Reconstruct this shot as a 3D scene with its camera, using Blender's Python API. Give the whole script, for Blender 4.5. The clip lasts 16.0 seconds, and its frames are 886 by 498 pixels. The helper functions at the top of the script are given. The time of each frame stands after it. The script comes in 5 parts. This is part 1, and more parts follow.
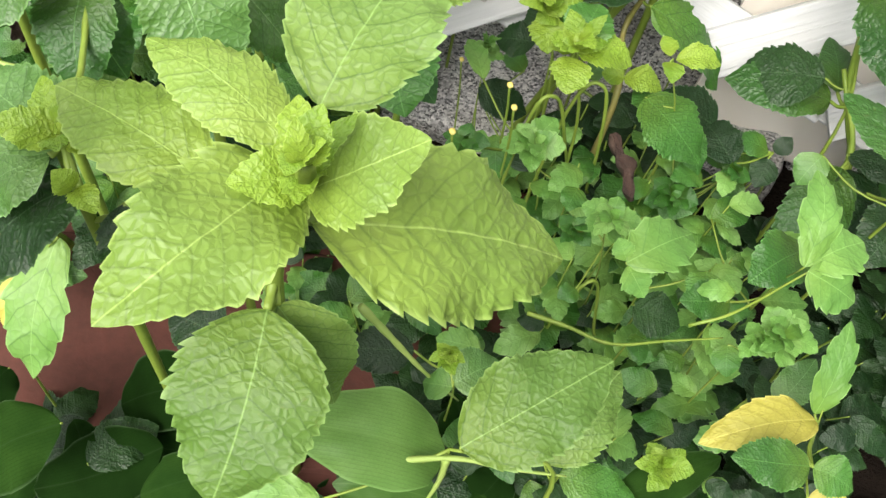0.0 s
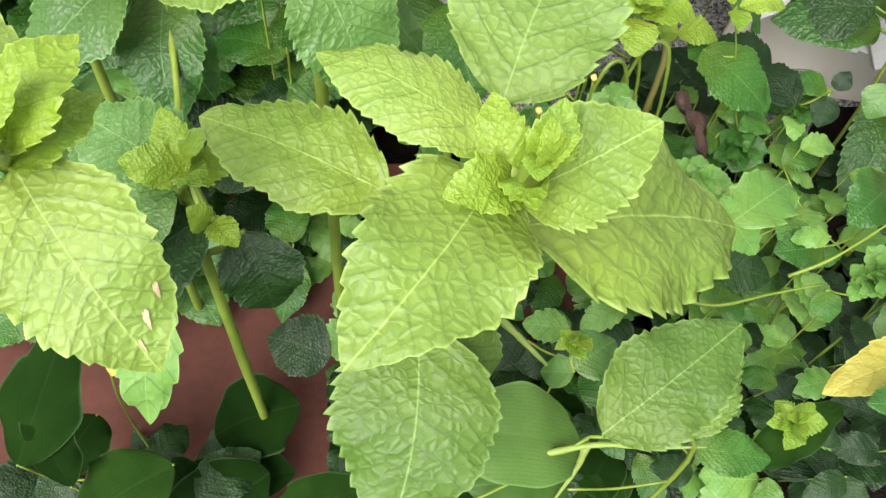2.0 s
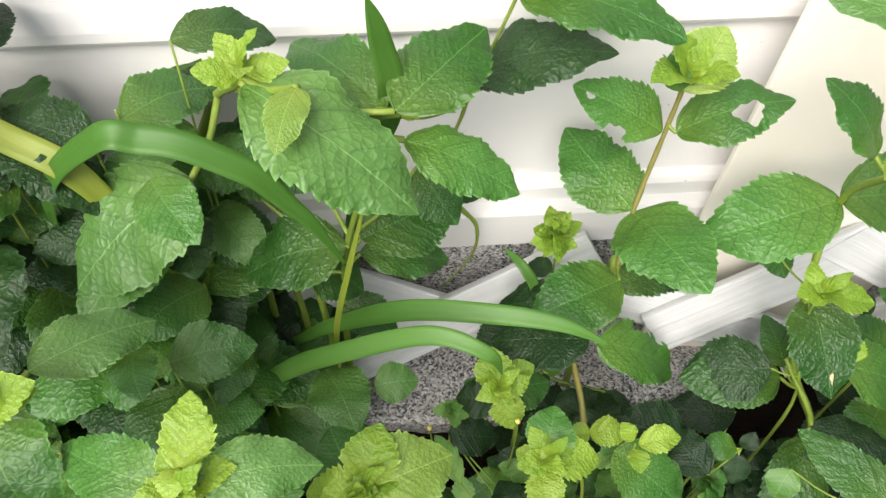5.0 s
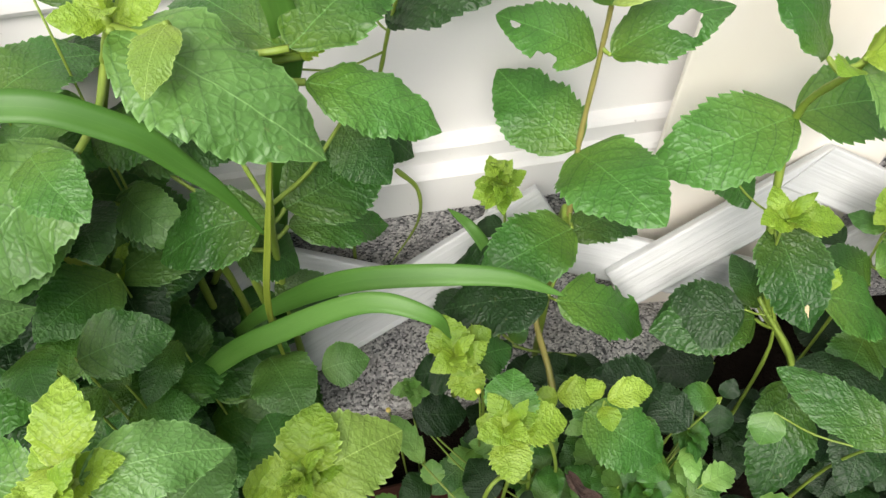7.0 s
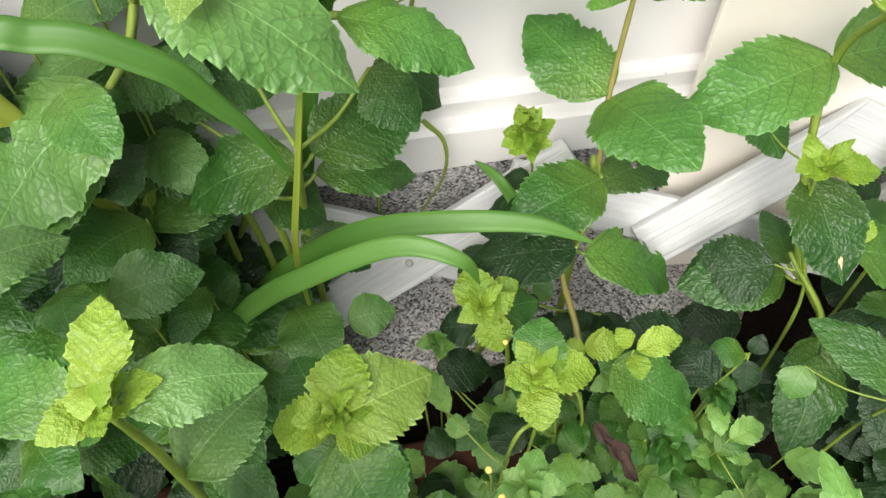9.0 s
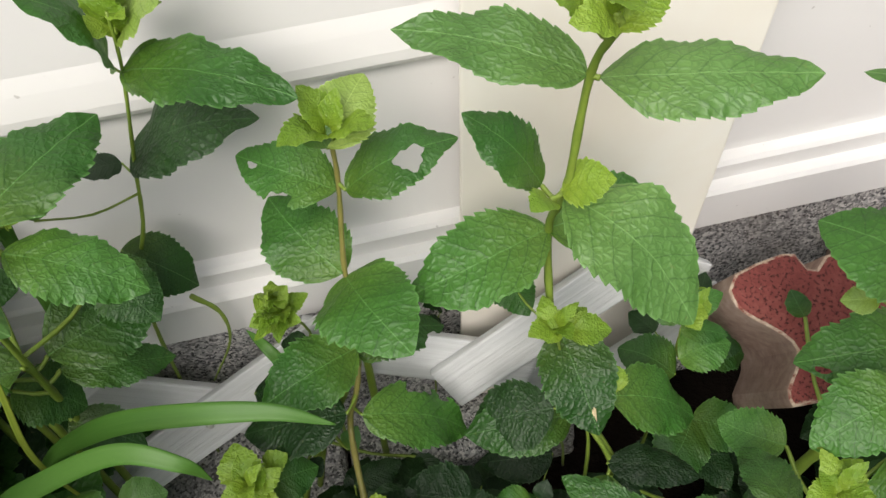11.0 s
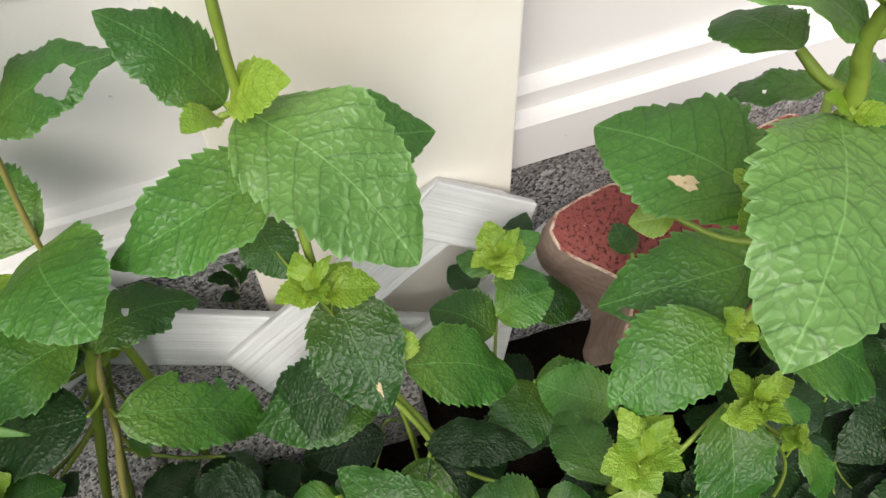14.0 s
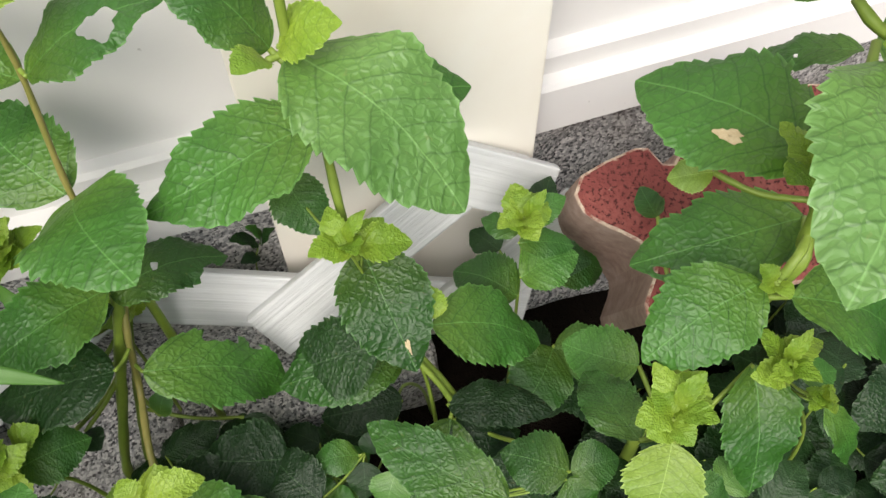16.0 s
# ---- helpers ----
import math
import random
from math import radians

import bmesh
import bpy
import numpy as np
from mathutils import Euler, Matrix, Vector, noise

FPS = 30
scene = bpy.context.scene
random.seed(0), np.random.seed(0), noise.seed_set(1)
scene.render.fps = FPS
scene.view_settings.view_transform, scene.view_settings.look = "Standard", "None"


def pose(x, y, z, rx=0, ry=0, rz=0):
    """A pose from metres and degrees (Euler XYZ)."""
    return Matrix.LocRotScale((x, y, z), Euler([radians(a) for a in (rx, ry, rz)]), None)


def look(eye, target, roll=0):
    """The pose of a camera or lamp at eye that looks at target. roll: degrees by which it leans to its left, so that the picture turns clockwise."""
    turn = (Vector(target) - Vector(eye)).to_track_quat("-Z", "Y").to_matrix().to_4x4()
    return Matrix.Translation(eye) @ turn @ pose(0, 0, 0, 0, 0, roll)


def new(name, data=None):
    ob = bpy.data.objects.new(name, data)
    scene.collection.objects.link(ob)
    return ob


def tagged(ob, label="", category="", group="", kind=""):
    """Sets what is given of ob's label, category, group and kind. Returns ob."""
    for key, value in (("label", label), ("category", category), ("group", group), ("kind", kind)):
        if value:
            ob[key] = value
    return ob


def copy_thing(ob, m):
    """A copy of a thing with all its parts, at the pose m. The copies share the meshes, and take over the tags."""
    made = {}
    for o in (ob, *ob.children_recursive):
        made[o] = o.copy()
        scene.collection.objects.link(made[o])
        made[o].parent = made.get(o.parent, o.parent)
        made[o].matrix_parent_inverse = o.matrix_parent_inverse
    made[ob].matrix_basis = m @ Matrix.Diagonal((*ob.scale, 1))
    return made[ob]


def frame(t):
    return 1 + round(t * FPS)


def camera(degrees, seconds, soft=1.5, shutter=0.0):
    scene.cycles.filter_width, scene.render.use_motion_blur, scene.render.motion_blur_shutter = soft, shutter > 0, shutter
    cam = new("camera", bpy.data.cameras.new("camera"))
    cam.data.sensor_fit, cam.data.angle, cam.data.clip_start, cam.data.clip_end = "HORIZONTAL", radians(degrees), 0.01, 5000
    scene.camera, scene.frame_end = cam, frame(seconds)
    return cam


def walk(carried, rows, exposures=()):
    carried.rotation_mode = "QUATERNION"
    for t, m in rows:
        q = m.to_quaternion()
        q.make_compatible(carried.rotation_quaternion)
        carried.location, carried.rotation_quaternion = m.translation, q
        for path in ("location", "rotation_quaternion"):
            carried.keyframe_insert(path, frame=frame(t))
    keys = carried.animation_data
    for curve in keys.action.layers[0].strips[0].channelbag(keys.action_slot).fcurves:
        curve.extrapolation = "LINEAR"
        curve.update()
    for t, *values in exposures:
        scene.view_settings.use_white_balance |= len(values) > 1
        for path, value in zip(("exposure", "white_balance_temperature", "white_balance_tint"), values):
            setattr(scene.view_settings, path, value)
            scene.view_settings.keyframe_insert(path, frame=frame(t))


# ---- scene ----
cam = camera(60.4, 16.0)
PATH = [
    (0, (0.012, 0.006, 0.321), (-0.037, 1.109, -1.347), 13.1),
    (0.5, (0.005, 0.01, 0.318), (-0.092, 1.076, -1.371), 6.4),
    (1, (-0.002, 0.011, 0.315), (-0.094, 1.074, -1.376), 5.4),
    (1.5, (-0.006, 0.011, 0.317), (-0.058, 1.095, -1.363), 5.7),
    (2, (-0.022, 0.007, 0.313), (-0.022, 1.073, -1.379), 7.5),
    (2.5, (-0.028, 0.007, 0.315), (-0.021, 1.114, -1.35), 7.8),
    (3, (-0.033, 0.029, 0.348), (-0.056, 1.202, -1.272), 5.3),
    (3.2, (-0.044, 0.046, 0.357), (-0.01, 1.229, -1.255), 8.2),
    (3.5, (-0.047, 0.06, 0.367), (-0.04, 1.269, -1.226), 5.7),
    (4, (-0.049, 0.086, 0.375), (-0.02, 1.261, -1.243), 4.8),
    (4.5, (-0.037, 0.106, 0.397), (-0.006, 1.264, -1.233), 3.7),
    (4.7, (-0.025, 0.114, 0.408), (0.009, 1.287, -1.211), 3.6),
    (6.8, (0.01, 0.123, 0.388), (0.106, 1.291, -1.232), -0.8),
    (7, (0.004, 0.119, 0.382), (0.091, 1.289, -1.237), -0.6),
    (7.5, (-0.004, 0.114, 0.375), (0.087, 1.262, -1.261), 1.0),
    (8, (-0.012, 0.105, 0.372), (0.054, 1.245, -1.27), -0.1),
    (8.2, (-0.012, 0.105, 0.371), (0.059, 1.236, -1.277), -0.1),
    (10.3, (0.036, 0.133, 0.383), (0.02, 1.31, -1.24), -5.5),
    (10.5, (0.042, 0.135, 0.385), (0.166, 1.361, -1.19), -4.7),
    (11, (0.076, 0.131, 0.398), (0.238, 1.39, -1.147), -2.1),
    (11.5, (0.104, 0.127, 0.398), (0.27, 1.352, -1.174), -6.1),
    (12, (0.13, 0.126, 0.39), (0.306, 1.333, -1.195), -8.6),
    (12.5, (0.147, 0.127, 0.382), (0.335, 1.353, -1.187), -9.6),
    (13, (0.148, 0.14, 0.38), (0.406, 1.374, -1.173), -4.5),
    (13.5, (0.142, 0.14, 0.351), (0.406, 1.303, -1.254), -1.5),
    (14, (0.14, 0.141, 0.352), (0.415, 1.337, -1.227), -2.5),
    (14.5, (0.128, 0.139, 0.351), (0.404, 1.318, -1.241), -1.1),
    (15, (0.132, 0.14, 0.353), (0.411, 1.315, -1.24), -2.9),
    (15.5, (0.131, 0.138, 0.35), (0.415, 1.302, -1.252), -1.8),
    (16, (0.128, 0.138, 0.348), (0.409, 1.295, -1.259), -1.1),
]
EXPOSURE = [(0.0, 1.25), (2.5, 1.25), (4.0, 1.22), (4.6, 1.12), (7.0, 1.04), (8.2, 1.14), (10.5, 1.15), (10.7, 1.0), (11.0, 0.39), (12.0, 0.36), (12.5, 0.36), (13.0, 0.28), (13.5, 0.29), (14.0, 0.58), (16.0, 0.69)]
walk(cam, [(t, look(eye, target, roll)) for t, eye, target, roll in PATH], EXPOSURE)

# ---- light ----
world = bpy.data.worlds.new("overcast_sky")
scene.world = world
world.use_nodes = True
wn = world.node_tree.nodes
sky = wn.new("ShaderNodeTexSky")
sky.sky_type, sky.sun_disc = "NISHITA", False
sky.sun_elevation, sky.sun_rotation = radians(48), radians(203)
sky.air_density, sky.dust_density, sky.ozone_density = 1.0, 3.0, 1.0
cloud = wn.new("ShaderNodeHueSaturation")
cloud.inputs["Saturation"].default_value = 0.5
world.node_tree.links.new(sky.outputs[0], cloud.inputs["Color"])
world.node_tree.links.new(cloud.outputs[0], wn["Background"].inputs[0])
wn["Background"].inputs[1].default_value = 0.085

sun_data = bpy.data.lights.new("sun", "SUN")
sun_data.energy, sun_data.angle, sun_data.color = 2.75, radians(45), (1.0, 0.955, 0.88)
sun = new("sun", sun_data)
sun.matrix_world = look((-0.68, -1.38, 2.0), (0, 0.2, 0))


# ---- materials ----
class Nodes:
    """Short hand for building a node material."""

    def __init__(self, name):
        self.mat = bpy.data.materials.new(name)
        self.mat.use_nodes = True
        self.tree = self.mat.node_tree
        self.bsdf = self.tree.nodes["Principled BSDF"]
        self.out = self.tree.nodes["Material Output"]

    def node(self, kind, **values):
        n = self.tree.nodes.new("ShaderNode" + kind)
        for key, value in values.items():
            if key.startswith("in_"):
                self.put(value, n.inputs[int(key[3:])])
            elif key == "operation":
                n.operation = value
            elif key == "feature":
                n.feature = value
            elif key == "data_type":
                n.data_type = value
            elif key == "blend_type":
                n.blend_type = value
        return n

    def put(self, value, socket):
        if isinstance(value, bpy.types.NodeSocket):
            self.tree.links.new(value, socket)
        else:
            socket.default_value = value

    def math(self, op, a, b=0.0, c=0.0):
        return self.node("Math", operation=op, in_0=a, in_1=b, in_2=c).outputs[0]

    def noise(self, scale, detail=4.0, rough=0.55, vector=None, distortion=0.0):
        n = self.node("TexNoise")
        n.inputs["Scale"].default_value, n.inputs["Detail"].default_value = scale, detail
        n.inputs["Roughness"].default_value, n.inputs["Distortion"].default_value = rough, distortion
        self.put(vector if vector is not None else self.coords(), n.inputs["Vector"])
        return n.outputs[0]

    def coords(self, which="Object"):
        return self.node("TexCoord").outputs[which]

    def ramp(self, value, *stops):
        n = self.node("ValToRGB", in_0=value)
        e = n.color_ramp.elements
        while len(e) < len(stops):
            e.new(0.5)
        for el, (pos, col) in zip(e, stops):
            el.position, el.color = pos, (*col, 1)
        return n.outputs[0]

    def mix(self, f, a, b, kind="MIX"):
        n = self.node("Mix")
        n.data_type, n.blend_type = "RGBA", kind
        self.put(f, n.inputs[0])
        for v, s in ((a, n.inputs[6]), (b, n.inputs[7])):
            self.put((*v, 1) if isinstance(v, tuple) else v, s)
        return n.outputs[2]

    def bump(self, height, strength=0.5, distance=0.001, under=None):
        n = self.node("Bump")
        n.inputs["Strength"].default_value, n.inputs["Distance"].default_value = strength, distance
        self.put(height, n.inputs["Height"])
        if under is not None:
            self.put(under, n.inputs["Normal"])
        return n.outputs[0]

    def done(self, colour, rough=0.6, normal=None, spec=0.5):
        self.put((*colour, 1) if isinstance(colour, tuple) else colour, self.bsdf.inputs["Base Color"])
        self.put(rough, self.bsdf.inputs["Roughness"])
        self.bsdf.inputs["Specular IOR Level"].default_value = spec
        if normal is not None:
            self.put(normal, self.bsdf.inputs["Normal"])
        return self.mat


def leaf_material(name, dark, mid, light, rough=0.42, cells=22.0, blister=0.6, glow=0.28, veins=6.5, vein_tint=0.45, spots=0.0, parallel=False, young=0.0, net_shade=0.2, sheen=0.5, ribbing=0.7, crinkle=0.27):
    """Leaf blade: U runs from stalk to tip, V across; pinnate veins, net of fine veins, worn patches."""
    s = Nodes(name)
    uv = s.coords("UV")
    sep = s.node("SeparateXYZ", in_0=uv)
    u, v = sep.outputs[0], sep.outputs[1]
    rnd = s.node("ObjectInfo").outputs["Random"]
    across = s.math("ABSOLUTE", s.math("SUBTRACT", v, 0.5))
    seed = s.math("MULTIPLY", rnd, 37.0)
    flat = s.node("CombineXYZ", in_0=u, in_1=s.math("MULTIPLY", v, 0.62), in_2=seed).outputs[0]
    warp = s.math("MULTIPLY", s.math("SUBTRACT", s.noise(5.0, 2.0, vector=flat), 0.5), 0.5)
    if parallel:
        phase = s.math("ADD", s.math("MULTIPLY", across, 26.0), warp)
    else:
        phase = s.math("ADD", s.math("SUBTRACT", s.math("MULTIPLY", u, veins), s.math("MULTIPLY", s.math("POWER", across, 1.25), veins * 0.68)), warp)
    to_vein = s.math("PINGPONG", phase, 0.5)
    swell = s.node("MapRange", in_0=to_vein, in_1=0.0, in_2=0.3, in_3=0.0, in_4=1.0)
    swell.interpolation_type = "SMOOTHERSTEP"
    dome = swell.outputs[0]
    lateral = s.node("MapRange", in_0=to_vein, in_1=0.01, in_2=0.06, in_3=1.0, in_4=0.0).outputs[0]
    rib = s.node("MapRange", in_0=across, in_1=0.002, in_2=0.009, in_3=1.0, in_4=0.0).outputs[0]
    bent = s.node("VectorMath")
    s.put(flat, bent.inputs[0])
    bent.operation = "ADD"
    jitter = s.node("VectorMath")
    jitter.operation = "SCALE"
    colour_noise = s.node("TexNoise")
    s.put(flat, colour_noise.inputs["Vector"])
    colour_noise.inputs["Scale"].default_value = 11.0
    s.put(colour_noise.outputs["Color"], jitter.inputs[0])
    jitter.inputs["Scale"].default_value = 0.05
    s.put(jitter.outputs[0], bent.inputs[1])
    edge = s.node("TexVoronoi", feature="DISTANCE_TO_EDGE")
    s.put(bent.outputs[0], edge.inputs["Vector"])
    edge.inputs["Scale"].default_value, edge.inputs["Randomness"].default_value = cells, 0.85
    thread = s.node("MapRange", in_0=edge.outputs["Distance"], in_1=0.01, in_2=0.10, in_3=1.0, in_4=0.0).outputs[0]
    pillow = s.node("MapRange", in_0=edge.outputs["Distance"], in_1=0.0, in_2=0.34, in_3=0.0, in_4=1.0)
    pillow.interpolation_type = "SMOOTHERSTEP"
    hill = pillow.outputs[0]
    big = s.noise(3.0, 3.0, vector=flat)
    tone = s.math("ADD", s.math("MULTIPLY", big, 0.75), s.math("MULTIPLY", s.math("SUBTRACT", rnd, 0.5), 0.5))
    colour = s.ramp(tone, (0.15, dark), (0.42, mid), (0.72, light))
    if young:
        near_stalk = s.node("MapRange", in_0=u, in_1=0.0, in_2=0.55, in_3=young, in_4=0.0).outputs[0]
        colour = s.mix(near_stalk, colour, (0.30, 0.37, 0.03))
    grain = s.noise(60.0, 3.0, vector=flat)
    colour = s.mix(s.math("MULTIPLY", grain, 0.3), colour, tuple(c * 0.75 for c in mid))
    pale = tuple(min(1.0, c * 1.4 + 0.04) for c in light)
    # net and side veins mixed darker, painting the shade of their grooves
    colour = s.mix(s.math("MULTIPLY", thread, net_shade), colour, tuple(c * 0.6 for c in dark))
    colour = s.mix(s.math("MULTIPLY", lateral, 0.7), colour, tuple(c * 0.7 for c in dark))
    colour = s.mix(s.math("MULTIPLY", rib, vein_tint), colour, pale)
    edge_at = s.node("Attribute")
    edge_at.attribute_name = "margin"
    colour = s.mix(s.node("MapRange", in_0=edge_at.outputs["Fac"], in_1=0.94, in_2=1.0, in_3=0.0, in_4=0.55).outputs[0], colour, pale)
    if spots:
        sp = s.noise(26.0, 2.0, vector=flat)
        colour = s.mix(s.node("MapRange", in_0=sp, in_1=0.67, in_2=0.73, in_3=0.0, in_4=spots).outputs[0], colour, (0.36, 0.30, 0.13))
    puff = s.math("ADD", s.math("MULTIPLY", hill, crinkle), s.math("MULTIPLY", dome, ribbing))
    puff = s.math("SUBTRACT", puff, s.math("MULTIPLY", rib, 0.15))
    puff = s.math("SUBTRACT", puff, s.math("MULTIPLY", thread, 0.05))
    puff = s.math("ADD", puff, s.math("MULTIPLY", grain, 0.10))
    size = s.node("Attribute")
    size.attribute_name = "leaf_size"
    bump = s.node("Bump")
    bump.inputs["Strength"].default_value = blister
    s.put(s.math("MULTIPLY", size.outputs["Fac"], 0.031), bump.inputs["Distance"])
    s.put(puff, bump.inputs["Height"])
    normal = bump.outputs[0]
    s.done(colour, s.math("ADD", rough, s.math("MULTIPLY", grain, 0.16)), normal, sheen)
    thin = s.node("BsdfTranslucent")
    s.put(s.mix(0.5, colour, light), thin.inputs[0])
    s.put(normal, thin.inputs["Normal"])
    both = s.node("MixShader", in_0=glow)
    s.put(s.bsdf.outputs[0], both.inputs[1])
    s.put(thin.outputs[0], both.inputs[2])
    s.put(both.outputs[0], s.out.inputs[0])
    return s.mat


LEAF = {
    "y": leaf_material("young_leaf", (0.145, 0.252, 0.034), (0.218, 0.347, 0.056), (0.325, 0.45, 0.105), 0.40, 20, 0.30, 0.30, veins=7.0, vein_tint=0.5, young=0.42, net_shade=0.30, ribbing=0.6, crinkle=0.55),
    "t": leaf_material("crinkled_tip_leaf", (0.15, 0.28, 0.020), (0.235, 0.375, 0.032), (0.33, 0.47, 0.065), 0.38, 14, 0.5, 0.34, veins=6.0, vein_tint=0.2, young=0.55, net_shade=0.25, ribbing=0.5, crinkle=0.5),
    "m": leaf_material("mint_leaf", (0.027, 0.112, 0.011), (0.048, 0.166, 0.018), (0.082, 0.234, 0.034), 0.40, 21, 0.30, 0.30, veins=7.0, vein_tint=0.6, spots=0.10, young=0.25, net_shade=0.36, crinkle=0.55, ribbing=0.6, sheen=0.6),
    # mint leaf copy with sky sheen put into a paler base colour
    "g": leaf_material("sheen_pale_leaf", (0.058, 0.160, 0.024), (0.092, 0.226, 0.041), (0.145, 0.300, 0.073), 0.40, 21, 0.28, 0.28, veins=7.0, vein_tint=0.6, spots=0.14, young=0.15, net_shade=0.36, crinkle=0.55, ribbing=0.6, sheen=0.7),
    "n": leaf_material("pale_mature_leaf", (0.080, 0.168, 0.024), (0.125, 0.232, 0.040), (0.185, 0.310, 0.068), 0.42, 20, 0.28, 0.28, veins=7.0, vein_tint=0.6, spots=0.12, young=0.25, net_shade=0.34, ribbing=0.6, crinkle=0.55, sheen=0.45),
    # mint leaf copy, its green lowered for the shade on lower leaves
    "k": leaf_material("half_shade_leaf", (0.014, 0.062, 0.006), (0.025, 0.094, 0.010), (0.046, 0.142, 0.019), 0.38, 22, 0.34, 0.22, veins=7.0, vein_tint=0.6, spots=0.14, young=0.15, net_shade=0.36, ribbing=0.6, crinkle=0.55, sheen=0.5),
    # old leaf green, darkened further to stand for shade low in the bed
    "d": leaf_material("shade_darkened_old_leaf", (0.004, 0.023, 0.003), (0.009, 0.038, 0.005), (0.019, 0.064, 0.009), 0.42, 22, 0.34, 0.15, veins=7.0, vein_tint=0.5, spots=0.14, net_shade=0.36, ribbing=0.6, crinkle=0.55, sheen=0.4),
    "p": leaf_material("seedling_leaf", (0.105, 0.255, 0.044), (0.168, 0.355, 0.070), (0.26, 0.45, 0.125), 0.42, 12, 0.22, 0.32, veins=5.0, young=0.25, net_shade=0.2, ribbing=0.4, crinkle=0.35),
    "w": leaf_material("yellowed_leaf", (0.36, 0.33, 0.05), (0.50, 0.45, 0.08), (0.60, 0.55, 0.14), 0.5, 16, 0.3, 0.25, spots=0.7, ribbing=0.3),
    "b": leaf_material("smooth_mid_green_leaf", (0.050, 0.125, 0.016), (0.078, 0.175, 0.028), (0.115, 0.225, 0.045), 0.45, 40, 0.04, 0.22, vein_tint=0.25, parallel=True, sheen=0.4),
    # broad smooth leaf, overhead shade put into its nearly black green
    "f": leaf_material("shade_darkened_smooth_leaf", (0.005, 0.018, 0.002), (0.009, 0.030, 0.004), (0.021, 0.055, 0.008), 0.8, 40, 0.05, 0.13, vein_tint=0.12, parallel=True, sheen=0.05),
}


def plain_material(name, a, b, scale, rough=0.6, bump=0.2, distance=0.0006, spec=0.5):
    s = Nodes(name)
    n1, n2 = s.noise(scale), s.noise(scale * 9, 5.0, 0.65)
    both = s.math("ADD", s.math("MULTIPLY", n1, 0.65), s.math("MULTIPLY", n2, 0.35))
    return s.done(s.ramp(both, (0.3, a), (0.7, b)), s.math("ADD", rough - 0.06, s.math("MULTIPLY", n2, 0.15)), s.bump(both, bump, distance), spec)


STEM = plain_material("green_stem", (0.125, 0.20, 0.022), (0.23, 0.31, 0.045), 60, 0.5, 0.4)
BROWN_STEM = plain_material("brownish_stem", (0.15, 0.16, 0.032), (0.27, 0.22, 0.07), 50, 0.5, 0.4)
PALE_STEM = plain_material("pale_runner", (0.20, 0.30, 0.06), (0.32, 0.41, 0.11), 40, 0.5, 0.3)
BLADE = leaf_material("grass_blade", (0.055, 0.165, 0.018), (0.085, 0.215, 0.030), (0.125, 0.27, 0.046), 0.42, 40, 0.12, 0.30, vein_tint=0.18, parallel=True, net_shade=0.0)
YELLOW_BLADE = leaf_material("yellowing_grass_blade", (0.20, 0.27, 0.03), (0.30, 0.36, 0.05), (0.40, 0.44, 0.09), 0.42, 40, 0.12, 0.30, vein_tint=0.18, parallel=True, net_shade=0.0)
DEAD = plain_material("dry_leaf", (0.035, 0.021, 0.016), (0.125, 0.072, 0.052), 160, 0.8, 1.0, 0.004)
SCAR = plain_material("dry_scar", (0.30, 0.22, 0.11), (0.55, 0.46, 0.30), 160, 0.85, 0.6)
PETAL = plain_material("yellow_petal", (0.75, 0.55, 0.08), (0.85, 0.72, 0.25), 200, 0.6, 0.1)


def soil_material():
    s = Nodes("shade_darkened_soil")
    n1, n2, n3 = s.noise(9), s.noise(70, 6, 0.7), s.noise(400, 3, 0.6)
    h = s.math("ADD", s.math("MULTIPLY", n2, 0.7), s.math("MULTIPLY", n3, 0.3))
    # near-black ramp holds the shade that fills the gaps between plants
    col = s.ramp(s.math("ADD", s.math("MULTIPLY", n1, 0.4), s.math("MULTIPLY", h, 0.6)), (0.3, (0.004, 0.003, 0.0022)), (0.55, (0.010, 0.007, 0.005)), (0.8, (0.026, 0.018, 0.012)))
    return s.done(col, 0.95, s.bump(h, 0.9, 0.006), 0.08)


def granite_material():
    s = Nodes("speckled_granite")
    v = s.node("TexVoronoi", feature="F1")
    s.put(s.coords(), v.inputs["Vector"])
    v.inputs["Scale"].default_value, v.inputs["Randomness"].default_value = 900, 1.0
    crystal = s.node("SeparateColor", in_0=v.outputs["Color"]).outputs[0]
    fleck = s.ramp(crystal, (0.08, (0.06, 0.06, 0.065)), (0.28, (0.27, 0.265, 0.27)), (0.6, (0.46, 0.45, 0.45)), (0.88, (0.72, 0.70, 0.685)))
    n1, n2 = s.noise(14, 4), s.noise(160, 5, 0.7)
    col = s.mix(s.node("MapRange", in_0=n1, in_1=0.45, in_2=0.72, in_3=0.0, in_4=0.6).outputs[0], fleck, (0.20, 0.17, 0.15))
    return s.done(col, 0.75, s.bump(s.math("ADD", n2, s.math("MULTIPLY", crystal, 0.3)), 0.7, 0.002), 0.35)


